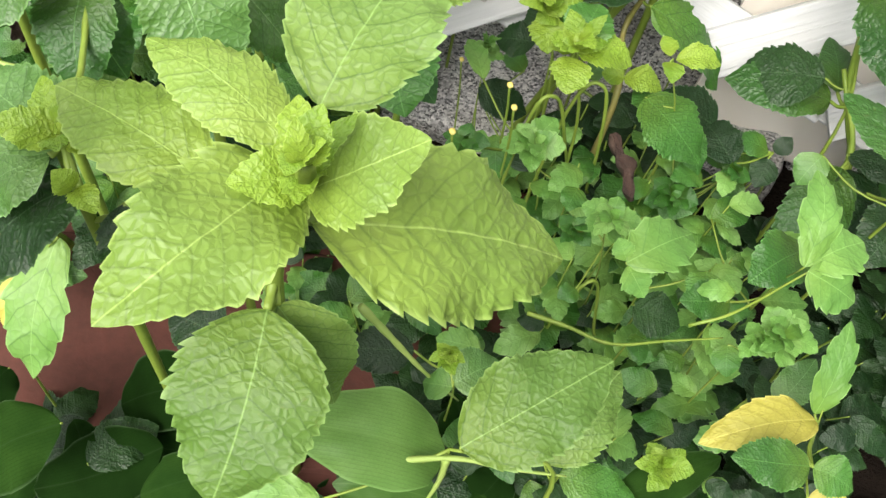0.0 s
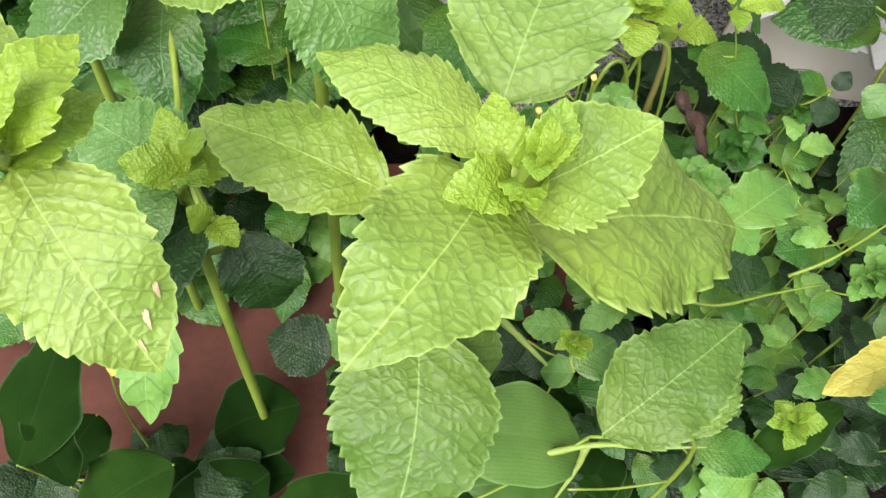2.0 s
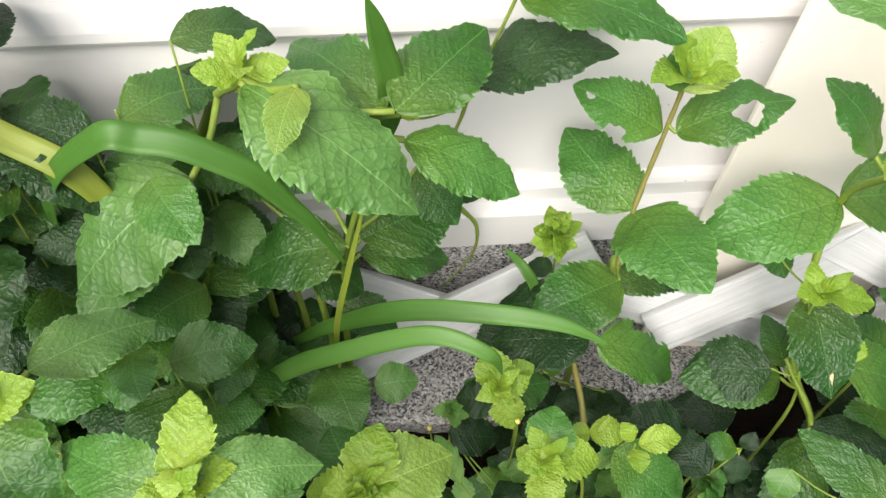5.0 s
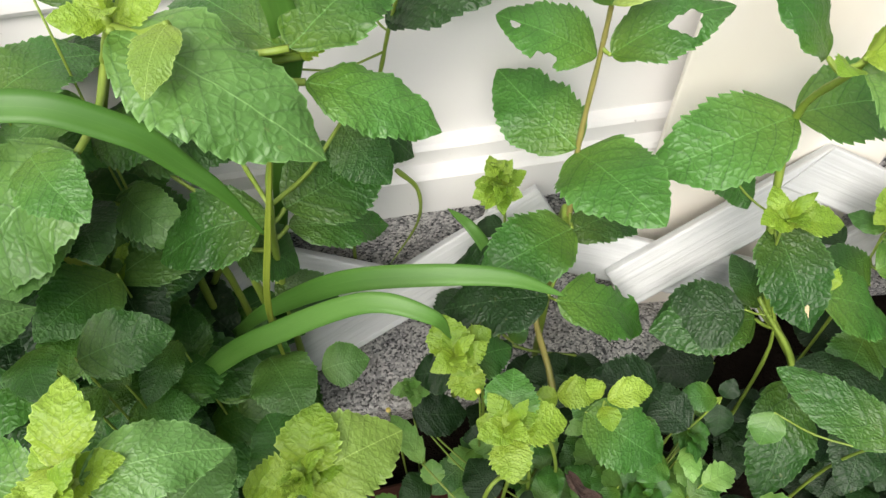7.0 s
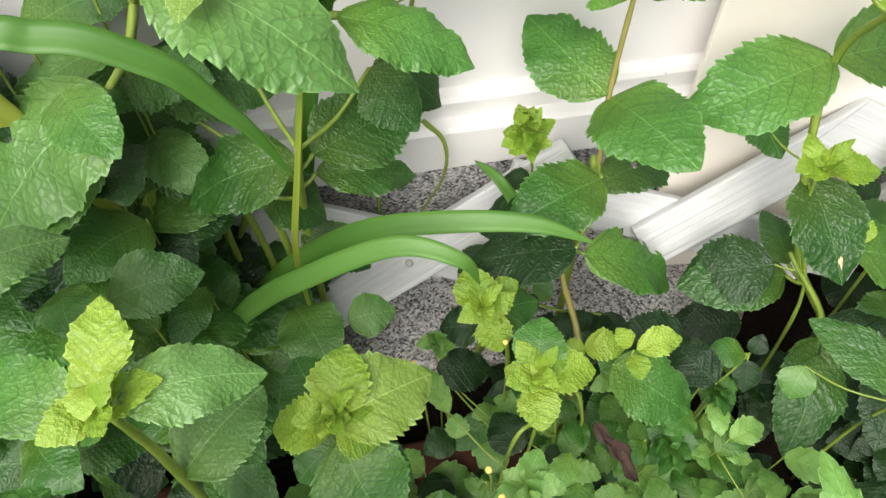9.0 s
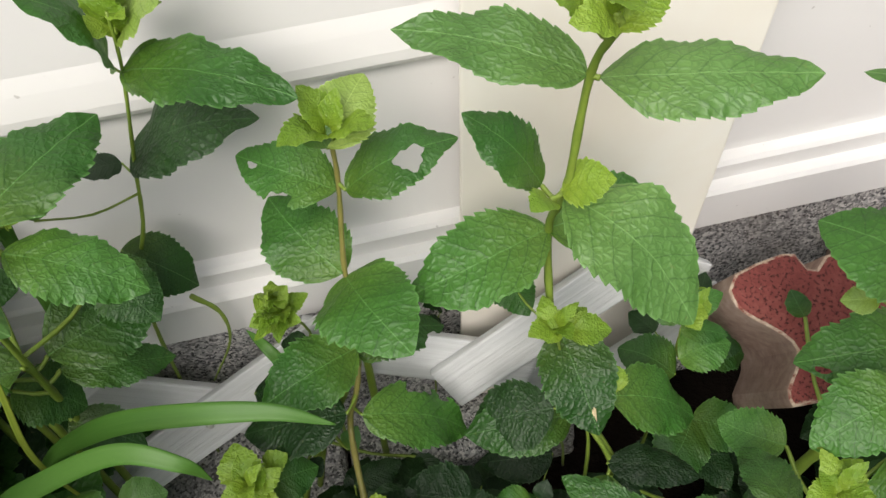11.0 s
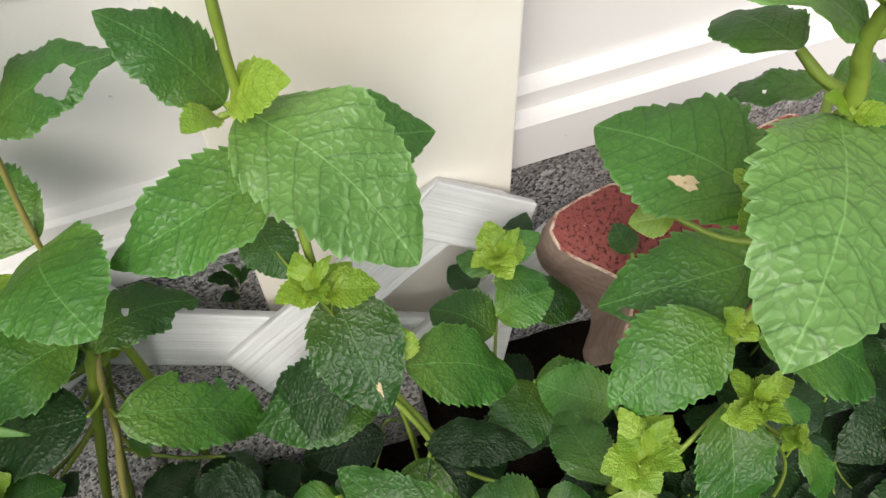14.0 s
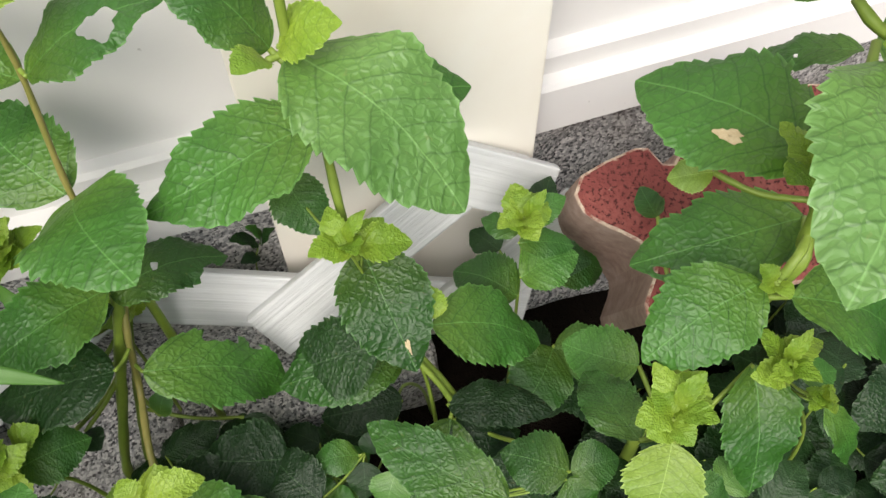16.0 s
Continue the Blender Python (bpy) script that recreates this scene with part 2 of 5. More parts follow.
def brick_material():
    s = Nodes("red_brick")
    n1, n2 = s.noise(22, 4), s.noise(260, 5, 0.7)
    col = s.ramp(s.math("ADD", s.math("MULTIPLY", n1, 0.6), s.math("MULTIPLY", n2, 0.4)), (0.28, (0.12, 0.030, 0.027)), (0.52, (0.21, 0.055, 0.048)), (0.8, (0.31, 0.11, 0.092)))
    pits = s.noise(620, 5, 0.65)
    pit = s.node("MapRange", in_0=pits, in_1=0.56, in_2=0.60, in_3=0.0, in_4=0.95).outputs[0]
    col = s.mix(pit, col, (0.07, 0.02, 0.018))
    edge = s.node("NewGeometry").outputs["Pointiness"]
    worn = s.node("MapRange", in_0=s.math("ADD", edge, s.math("MULTIPLY", s.math("SUBTRACT", s.noise(170, 4, 0.7), 0.5), 0.22)), in_1=0.555, in_2=0.61, in_3=0.0, in_4=0.8).outputs[0]
    col = s.mix(worn, col, (0.66, 0.55, 0.42))
    return s.done(col, 0.85, s.bump(s.math("SUBTRACT", n2, pit), 0.7, 0.0012), 0.25)


def brick_rim_material():
    s = Nodes("worn_brick_rim")
    n1, n2 = s.noise(150, 4, 0.7), s.noise(420, 4, 0.7)
    chips = s.node("MapRange", in_0=n1, in_1=0.36, in_2=0.52, in_3=0.0, in_4=0.9).outputs[0]
    col = s.mix(chips, (0.25, 0.075, 0.062), s.ramp(n2, (0.3, (0.42, 0.31, 0.23)), (0.7, (0.70, 0.60, 0.48))))
    return s.done(col, 0.9, s.bump(s.math("ADD", n1, n2), 0.8, 0.0015), 0.2)


def brick_side_material():
    s = Nodes("weathered_brick_side")
    n1, n2 = s.noise(30, 4), s.noise(240, 5, 0.7)
    col = s.ramp(s.math("ADD", s.math("MULTIPLY", n1, 0.6), s.math("MULTIPLY", n2, 0.4)), (0.3, (0.20, 0.125, 0.10)), (0.55, (0.36, 0.255, 0.21)), (0.8, (0.50, 0.40, 0.34)))
    return s.done(col, 0.85, s.bump(n2, 0.6, 0.001), 0.25)


def siding_material():
    s = Nodes("white_vinyl_siding")
    n1, n2 = s.noise(3.0, 3), s.noise(45, 4, 0.6)
    col = s.ramp(n1, (0.3, (0.74, 0.715, 0.70)), (0.7, (0.80, 0.785, 0.775)))
    dirt = s.node("MapRange", in_0=s.noise(320, 2, 0.4), in_1=0.755, in_2=0.79, in_3=0.0, in_4=0.35).outputs[0]
    col = s.mix(dirt, col, (0.16, 0.13, 0.10))
    return s.done(col, s.math("ADD", 0.34, s.math("MULTIPLY", n2, 0.12)), s.bump(n2, 0.05, 0.0006), 0.5)


def panel_material():
    s = Nodes("cream_plastic_panel")
    n1, n2 = s.noise(7.0, 4, 0.6, distortion=0.6), s.noise(60, 4, 0.6)
    col = s.ramp(n1, (0.3, (0.83, 0.76, 0.66)), (0.55, (0.87, 0.83, 0.755)), (0.75, (0.89, 0.875, 0.83)))
    return s.done(col, 0.4, s.bump(n2, 0.06, 0.0006), 0.45)


def trellis_material():
    s = Nodes("white_grained_plastic")
    scale = s.node("Mapping")
    s.put(s.coords(), scale.inputs["Vector"])
    scale.inputs["Scale"].default_value = (6.0, 420.0, 420.0)
    grain = s.noise(1.0, 4, 0.6, vector=scale.outputs[0], distortion=0.4)
    n1 = s.noise(20, 4)
    # grain ramp lowered from white to grey for the shade on the slats
    col = s.ramp(s.math("ADD", s.math("MULTIPLY", n1, 0.4), s.math("MULTIPLY", grain, 0.6)), (0.34, (0.44, 0.445, 0.445)), (0.48, (0.55, 0.555, 0.56)), (0.66, (0.63, 0.635, 0.64)))
    return s.done(col, 0.45, s.bump(grain, 0.75, 0.0012), 0.45)


SOIL, GRANITE, BRICK, BRICK_RIM, BRICK_SIDE = soil_material(), granite_material(), brick_material(), brick_rim_material(), brick_side_material()
SIDING, PANEL, TRELLIS = siding_material(), panel_material(), trellis_material()
OLD_BRICK = plain_material("old_ground_brick", (0.055, 0.022, 0.016), (0.12, 0.043, 0.032), 25, 0.85, 0.6, 0.0015, 0.25)
RIVET = plain_material("dull_rivet", (0.35, 0.34, 0.32), (0.5, 0.49, 0.47), 300, 0.45)


# ---- mesh helpers ----
def mesh_object(name, verts, faces, material, parent=None, smooth=True, uvs=None, label=""):
    me = bpy.data.meshes.new(name)
    me.from_pydata([tuple(v) for v in verts], [], faces)
    if smooth:
        me.polygons.foreach_set("use_smooth", [True] * len(me.polygons))
    if uvs is not None:
        layer = me.uv_layers.new(name="UVMap")
        loops = np.empty(len(me.loops), dtype=np.int32)
        me.loops.foreach_get("vertex_index", loops)
        layer.data.foreach_set("uv", np.asarray(uvs, dtype=np.float32)[loops].ravel())
    me.materials.append(material)
    ob = new(name, me)
    if parent is not None:
        ob.parent = parent
    return tagged(ob, label) if label else ob


def part(name, bm, material, parent, label="", smooth=False):
    me = bpy.data.meshes.new(name)
    bmesh.ops.recalc_face_normals(bm, faces=bm.faces[:])
    bm.to_mesh(me)
    bm.free()
    if smooth:
        me.polygons.foreach_set("use_smooth", [True] * len(me.polygons))
    me.materials.append(material)
    ob = new(name, me)
    ob.parent = parent
    return tagged(ob, label) if label else ob


def bevelled_box(bm, size, m=Matrix(), bevel=0.001, segments=2):
    made = bmesh.ops.create_cube(bm, size=1.0, matrix=m @ Matrix.Diagonal((*size, 1)))
    edges = list({e for v in made["verts"] for e in v.link_edges})
    if bevel:
        bmesh.ops.bevel(bm, geom=edges, offset=bevel, segments=segments, affect="EDGES", profile=0.6)


def smooth_path(points, steps):
    """Catmull-Rom through the points."""
    p = [np.array(q, dtype=float) for q in points]
    p = [2 * p[0] - p[1]] + p + [2 * p[-1] - p[-2]]
    out = []
    for i in range(1, len(p) - 2):
        for k in range(steps):
            t = k / steps
            a, b, c, d = p[i - 1], p[i], p[i + 1], p[i + 2]
            out.append(0.5 * (2 * b + (c - a) * t + (2 * a - 5 * b + 4 * c - d) * t * t + (3 * b - a - 3 * c + d) * t ** 3))
    out.append(p[-2])
    return np.array(out)


def tube(name, points, radius, end_radius, material, parent, sides=7, steps=6, squareness=0.0, label=""):
    """A stem that tapers along a smooth path, with slight swellings."""
    path = smooth_path(points, steps)
    n = len(path)
    ring, verts, faces = None, [], []
    for i in range(n):
        d = path[min(i + 1, n - 1)] - path[max(i - 1, 0)]
        d /= max(np.linalg.norm(d), 1e-9)
        if ring is None:
            side = np.cross(d, (0.3, 0.9, 0.2))
        else:
            side = ring - d * (ring @ d)
        side /= np.linalg.norm(side)
        ring, other = side, np.cross(d, side)
        r = radius + (end_radius - radius) * i / (n - 1)
        r *= 1 + 0.10 * math.sin(i * 2.1 + radius * 4000)
        for k in range(sides):
            a = 2 * math.pi * k / sides
            rr = r * (1 + squareness * math.cos(4 * a))
            verts.append(path[i] + rr * (math.cos(a) * side + math.sin(a) * other))
    for i in range(n - 1):
        for k in range(sides):
            k2 = (k + 1) % sides
            faces.append((i * sides + k, i * sides + k2, (i + 1) * sides + k2, (i + 1) * sides + k))
    faces.append(tuple(range(sides))[::-1])
    faces.append(tuple((n - 1) * sides + k for k in range(sides)))
    return mesh_object(name, verts, faces, material, parent, label=label)


SHAPES = {
    # widest place, tooth depth, number of teeth, arch along, fold across, quilting
    "y": (0.42, 0.055, 14, 0.10, 0.18, 0.022), "m": (0.42, 0.050, 14, 0.12, 0.15, 0.018), "g": (0.42, 0.048, 15, 0.12, 0.13, 0.018),
    "t": (0.44, 0.080, 9, 0.16, 0.34, 0.014), "k": (0.42, 0.048, 14, 0.12, 0.15, 0.016), "n": (0.42, 0.045, 15, 0.10, 0.12, 0.016), "d": (0.42, 0.045, 13, 0.12, 0.14, 0.014), "p": (0.46, 0.100, 5, 0.12, 0.16, 0.010),
    "w": (0.42, 0.040, 9, 0.16, 0.22, 0.016), "f": (0.40, 0.000, 1, 0.14, 0.20, 0.002), "b": (0.42, 0.000, 1, 0.14, 0.16, 0.002),
}


def leaf(parent, rng, bx, by, bz, tx, ty, tz, width, kind, twist=0, holes=(), scars=()):
    """A blade from its stalk (b) to its tip (t), faced upward, then turned by twist degrees about its midrib.
    holes and scars: (place along, place across, size), in shares of the blade."""
    widest, tooth, teeth, arch, fold, quilt = SHAPES[kind]
    base, tip = np.array((bx, by, bz)), np.array((tx, ty, tz))
    axis = tip - base
    length = np.linalg.norm(axis)
    quilt *= 0.2 if length < 0.03 else 0.28
    axis /= length
    up = np.array((0.0, -0.24, 0.97))
    up -= axis * (up @ axis)
    up /= np.linalg.norm(up)
    side = np.cross(up, axis)
    turn = radians(twist + rng.uniform(-7, 7))
    side, up = math.cos(turn) * side + math.sin(turn) * up, math.cos(turn) * up - math.sin(turn) * side
    start, waves, bend = rng.random(), [rng.random() * 6 for _ in range(5)], rng.uniform(-0.05, 0.05)
    rate = (rng.uniform(6, 12), rng.uniform(14, 22))
    arch_r, fold_r, droop = arch * rng.uniform(0.5, 1.5), fold * rng.uniform(0.4, 1.5), rng.uniform(0.2, 1.2)
    blunt, full = rng.uniform(0.78, 0.92), rng.uniform(0.56, 0.66)

    def surface(U, W):
        U = np.clip(U, 0, 1)
        low = np.clip((widest - U) / widest, 0, 1)
        high = np.clip((U - widest) / (1 - widest), 0, 1)
        prof = (1 - low ** 2.1) ** full * (1 - high ** 1.75) ** blunt
        at = U * teeth + start
        saw, number = at % 1.0, np.floor(at)
        point = np.where(saw < 0.9, (saw / 0.9) ** 0.85, (1 - saw) / 0.1)
        grown = np.clip(np.sin(np.pi * np.clip(U, 0, 1)) * 2.2, 0, 1)
        serr = tooth * (point - 0.5) * 2 * grown * (1 + 0.4 * np.sin(number * 2.4 + waves[1] + 2 * np.sign(W)))
        lobes = 1 + np.sign(W) * (0.03 * np.sin(U * 9 + waves[0]) + 0.02 * np.sin(U * 23 + waves[1]))
        k = np.abs(W) ** 6
        reach = prof * ((1 - k) + (1 + serr) * lobes * k)
        phase = U * 7.0 - (np.abs(W) * prof * 0.5) ** 1.25 * 7.0 * 0.68
        puff = np.abs(np.sin(np.pi * phase)) * (1 - np.abs(W) ** 4)
        wide = W * reach * width / 2
        lift = arch_r * length * np.sin(np.pi * U) * 0.9 + fold_r * np.abs(wide) * (1 - 0.5 * U) + quilt * length * puff
        free = np.clip(prof * 2.5, 0, 1)
        lift += length * 0.016 * np.sin(U * rate[0] + waves[2]) * W * free
        lift += length * 0.024 * np.sin(U * rate[1] + waves[3]) * W * np.abs(W) * free
        lift += length * (0.012 if kind == "t" else 0.0035) * free * (np.sin(U * 27 + waves[4] + 5 * W) * np.sin(W * 6 + U * 11 + waves[0]) + 0.6 * np.sin(U * 24 - 9 * W + waves[1]))
        lift -= 0.06 * length * droop * np.abs(W) ** 2.2 * np.sin(np.pi * U)
        along = U + point * grown * k * 0.08 / teeth
        co = base + axis * (along * length)[..., None] + side * (wide + bend * length * np.sin(np.pi * U))[..., None] + up * lift[..., None]
        return co, np.stack([U, 0.5 + 0.5 * W * prof], -1)

    large = length > 0.026
    half = 9 if large else 6 if kind in "ty" else 5
    cuts = (0.0, 0.3, 0.6, 0.9) if large else (0.0, 0.5, 0.9)
    if teeth < 7:
        cuts = (0.0, 0.2, 0.4, 0.6, 0.8, 0.9) if teeth > 1 else tuple(np.linspace(0, 1, 25)[:-1])
    us = {0.0, 0.006, 0.02, 0.04, 0.985, 1.0}
    us |= {(n + c - start) / teeth for n in range(teeth + 2) for c in cuts if 0.05 < (n + c - start) / teeth < 0.98}
    us = sorted(us)
    rows, n = len(us), 2 * half + 1
    U, W = np.meshgrid(np.array(us), np.linspace(-1, 1, n), indexing="ij")
    U = U + np.clip(W, 0, 1) ** 2 * 0.4 / teeth * np.sin(np.pi * U) * (teeth > 1)
    gone = np.zeros(U.shape, bool)
    if not holes and length > 0.03 and kind in "mdk" and rng.random() < 0.18:
        holes = ((rng.uniform(0.35, 0.8), rng.uniform(-0.7, 0.7), rng.uniform(0.018, 0.03)),)
    for hu, hw, hr in holes:
        du, dw = (U - hu), (W - hw) * 0.3
        dist = np.sqrt(du ** 2 + dw ** 2) + 1e-6
        ring = hr * (1 + 0.2 * np.sin(3 * np.arctan2(dw, du) + hu * 20) + 0.1 * np.sin(7 * np.arctan2(dw, du)))
        inside = dist < ring
        gone |= inside
        U, W = np.where(inside, hu + du * ring / dist, U), np.clip(np.where(inside, hw + dw / 0.3 * ring / dist, W), -1, 1)
    co, uvs = surface(U, W)
    i, j = np.meshgrid(np.arange(rows - 1), np.arange(n - 1), indexing="ij")
    q = (i * n + j).ravel()
    faces = np.stack([q, q + 1, q + n + 1, q + n], 1)
    faces = faces[gone.ravel()[faces].sum(1) < 4]
    ob = mesh_object("leaf", co.reshape(-1, 3), faces.tolist(), LEAF[kind], parent, uvs=uvs.reshape(-1, 2))
    size = ob.data.attributes.new("leaf_size", "FLOAT", "POINT")
    size.data.foreach_set("value", [float(length)] * len(ob.data.vertices))
    rim = ob.data.attributes.new("margin", "FLOAT", "POINT")
    rim.data.foreach_set("value", np.abs(W).ravel().tolist())
    for su, sw, sr in scars:
        ang, rad = np.meshgrid(np.linspace(0, 2 * math.pi, 19)[:-1], np.linspace(0.02, 1, 5), indexing="ij")
        rough = rad * sr * (1 + 0.25 * np.sin(3 * ang + 1) + 0.15 * np.sin(7 * ang))
        co, _ = surface(su + rough * np.cos(ang), np.clip(sw + rough * np.sin(ang) * 1.5, -1, 1))
        co = co + up * 0.00025
        quads = [(k * 5 + r, ((k + 1) % 18) * 5 + r, ((k + 1) % 18) * 5 + r + 1, k * 5 + r + 1) for k in range(18) for r in range(4)]
        mesh_object("scar", co.reshape(-1, 3), quads + [tuple(k * 5 for k in range(18))], SCAR, ob, label="dry pale brown scar on the leaf")
    return ob


serial = [0]


def plant(name, label, radius, stem, leaves, stem_material=None, category=""):
    """A whole plant: a stem down to the ground and its leaves, each with a short stalk to the stem."""
    serial[0] += 1
    radius = min(radius, 0.00055) if name == "weed" else radius
    rng = random.Random(serial[0] * 7 + 1)
    foot = stem[-1]
    root = new(name)
    root.empty_display_size = 0.01
    root.location = foot
    tagged(root, label, category or ("weed" if name == "weed" else "plant"), "mint plants in the bed" if name == "mint_plant" else "")
    bpy.context.view_layer.update()
    inv = np.array(foot)

    def rel(p):
        return tuple(np.array(p[:3]) - inv)

    pts = [rel(p) for p in stem]
    if len(pts) > 1:
        tube("stem", pts[::-1], radius * 0.95, radius * 0.45, stem_material or (BROWN_STEM if "brownish" in label else STEM), root, squareness=0.08)
    path = smooth_path(stem, 8) if len(stem) > 1 else np.array(stem)
    for item in leaves:
        b, t = rel(item[0:3]), rel(item[3:6])
        leaf(root, rng, *b, *t, *item[6:])
        b_world = np.array(item[0:3])
        near = path[np.argmin(np.linalg.norm(path - b_world, axis=1) + 0.6 * np.maximum(path[:, 2] - b_world[2], 0))]
        gap = np.linalg.norm(near - b_world)
        if 0.002 < gap < 0.06:
            mid = (near + b_world) / 2 + np.array((0, 0, -0.12 * gap))
            tube("stalk", [rel(near), rel(mid), b], max(radius * 0.45, 0.0004), max(radius * 0.4, 0.0004), STEM, root, sides=5, steps=3)
    return root


# ---- ground, house wall ----
def ground_height(x, y):
    return 0.006 * noise.noise((x * 9, y * 9, 0.3)) + 0.004 * noise.noise((x * 31, y * 31, 1.3)) if abs(x) < 2 and abs(y) < 2 else 0.0


def soil_sheet():
    xs = np.concatenate([np.array((-400, -60, -10, -3)), np.linspace(-0.8, 0.9, 90), np.array((3, 10, 60, 400))])
    ys = np.concatenate([np.array((-400, -60, -10, -3)), np.linspace(-0.8, 0.42, 70), np.array((3, 10, 60, 400))])
    verts = [(x, y, ground_height(x, y)) for x in xs for y in ys]
    n = len(ys)
    faces = [(i * n + j, (i + 1) * n + j, (i + 1) * n + j + 1, i * n + j + 1) for i in range(len(xs) - 1) for j in range(n - 1)]
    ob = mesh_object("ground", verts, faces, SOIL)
    tagged(ob, "garden soil under the plants, near black with the gap shade in its colour", "soil", kind="structure")


soil_sheet()

WALL = pose(0.03, 0.334, -0.006, 0, -2, 4)


def house_wall():
    """Vinyl clapboards over a stepped base trim; extruded along the wall."""
    prof = [(-0.03, 0.127), (0.004, 0.127), (0.006, 0.129), (0.006, 0.150), (0.0045, 0.152), (0.0, 0.1535), (0.0, 0.161), (-0.0015, 0.163), (-0.006, 0.1645)]
    z = 0.1645
    first = 0.2435
    while z < 3.0:
        prof += [(-0.0075, first - 0.008), (-0.008, first - 0.001), (-0.004, first), (-0.003, first + 0.002), (-0.003, first + 0.006), (-0.0045, first + 0.014), (-0.006, first + 0.02)]
        z, first = first, first + 0.1
    prof += [(-0.03, first + 0.02)]
    verts, faces = [], []
    for x in (-4.0, 5.0):
        verts += [(x, -y, zz) for y, zz in prof]
    n = len(prof)
    faces = [(i, i + n, i + n + 1, i + 1) for i in range(n - 1)]
    verts += [(x, 0.2, zz) for x in (-4.0, 5.0) for zz in (0.127, first + 0.02)]
    m = 2 * n
    faces += [(m, m + 1, m + 3, m + 2), (n - 1, 2 * n - 1, m + 3, m + 1), (0, m, m + 2, n)]
    ob = mesh_object("wall_house", verts, faces, SIDING, smooth=False)
    ob.matrix_world = WALL
    tagged(ob, "off-white vinyl clapboard house wall with a stepped base trim", "wall", kind="structure")


house_wall()


def rough_block(name, size, m, material, label, category, amount=0.004, cuts=14, kind="", seed=0.0, bevel=0.006):
    bm = bmesh.new()
    bevelled_box(bm, size, Matrix(), bevel, 3)
    bmesh.ops.subdivide_edges(bm, edges=bm.edges[:], cuts=cuts, use_grid_fill=True)
    for v in bm.verts:
        p = v.co * 26 + Vector((seed, seed * 2, 0))
        v.co += v.normal * (amount * noise.noise(p) + amount * 0.45 * noise.noise(p * 3.7))
    me = bpy.data.meshes.new(name)
    bm.to_mesh(me)
    bm.free()
    me.polygons.foreach_set("use_smooth", [True] * len(me.polygons))
    me.materials.append(material)
    ob = new(name, me)
    ob.matrix_world = m
    return tagged(ob, label, category, kind=kind)


for i, (x, w, d, h) in enumerate(((-0.30, 0.22, 0.05, 0.036), (-0.065, 0.215, 0.06, 0.028), (0.105, 0.12, 0.065, 0.033), (0.30, 0.24, 0.030, 0.012), (0.60, 0.32, 0.05, 0.04))):
    rough_block("granite_block", (w, d, 0.09), WALL @ pose(x - 0.03, 0.018 - d / 2, h - 0.045, (4, 3, -3, 2, 3)[i], 0, (2, -3, 1, -1, 2)[i]), GRANITE, "rough grey speckled granite block along the wall foot", "stone", 0.0035, 16, seed=i * 3.1)


def foundation():
    bm = bmesh.new()
    bmesh.ops.create_grid(bm, x_segments=260, y_segments=16, size=0.5, matrix=pose(0, 0.002, 0.06, 90) @ Matrix.Diagonal((1.6, 0.16, 1, 1)))
    for v in bm.verts:
        v.co.y += 0.004 * noise.noise(v.co * 24) + 0.002 * noise.noise(v.co * 80)
    bevelled_box(bm, (9.0, 0.16, 0.126), pose(0.5, 0.092, 0.061), 0)
    me = bpy.data.meshes.new("wall_foundation")
    bm.to_mesh(me)
    bm.free()
    me.materials.append(GRANITE)
    ob = new("wall_foundation", me)
    ob.matrix_world = WALL
    tagged(ob, "rough grey granite house foundation under the siding", "foundation", kind="structure")


foundation()


# ---- cream panel, trellis, bricks ----
def leaning_panel():
    root = new("plastic_panel")
    root.matrix_world = pose(0.1595, 0.3305, 0.012, 1.0, 0, 0)
    bm = bmesh.new()
    bevelled_box(bm, (0.102, 0.003, 0.62), pose(0, 0, 0.31), 0.0008)
    part("sheet", bm, PANEL, root)
    tagged(root, "smooth cream plastic panel standing against the siding", "panel")


leaning_panel()

LATTICE = pose(0.110, 0.309, 0.110, -22, -3.1, 0.5)


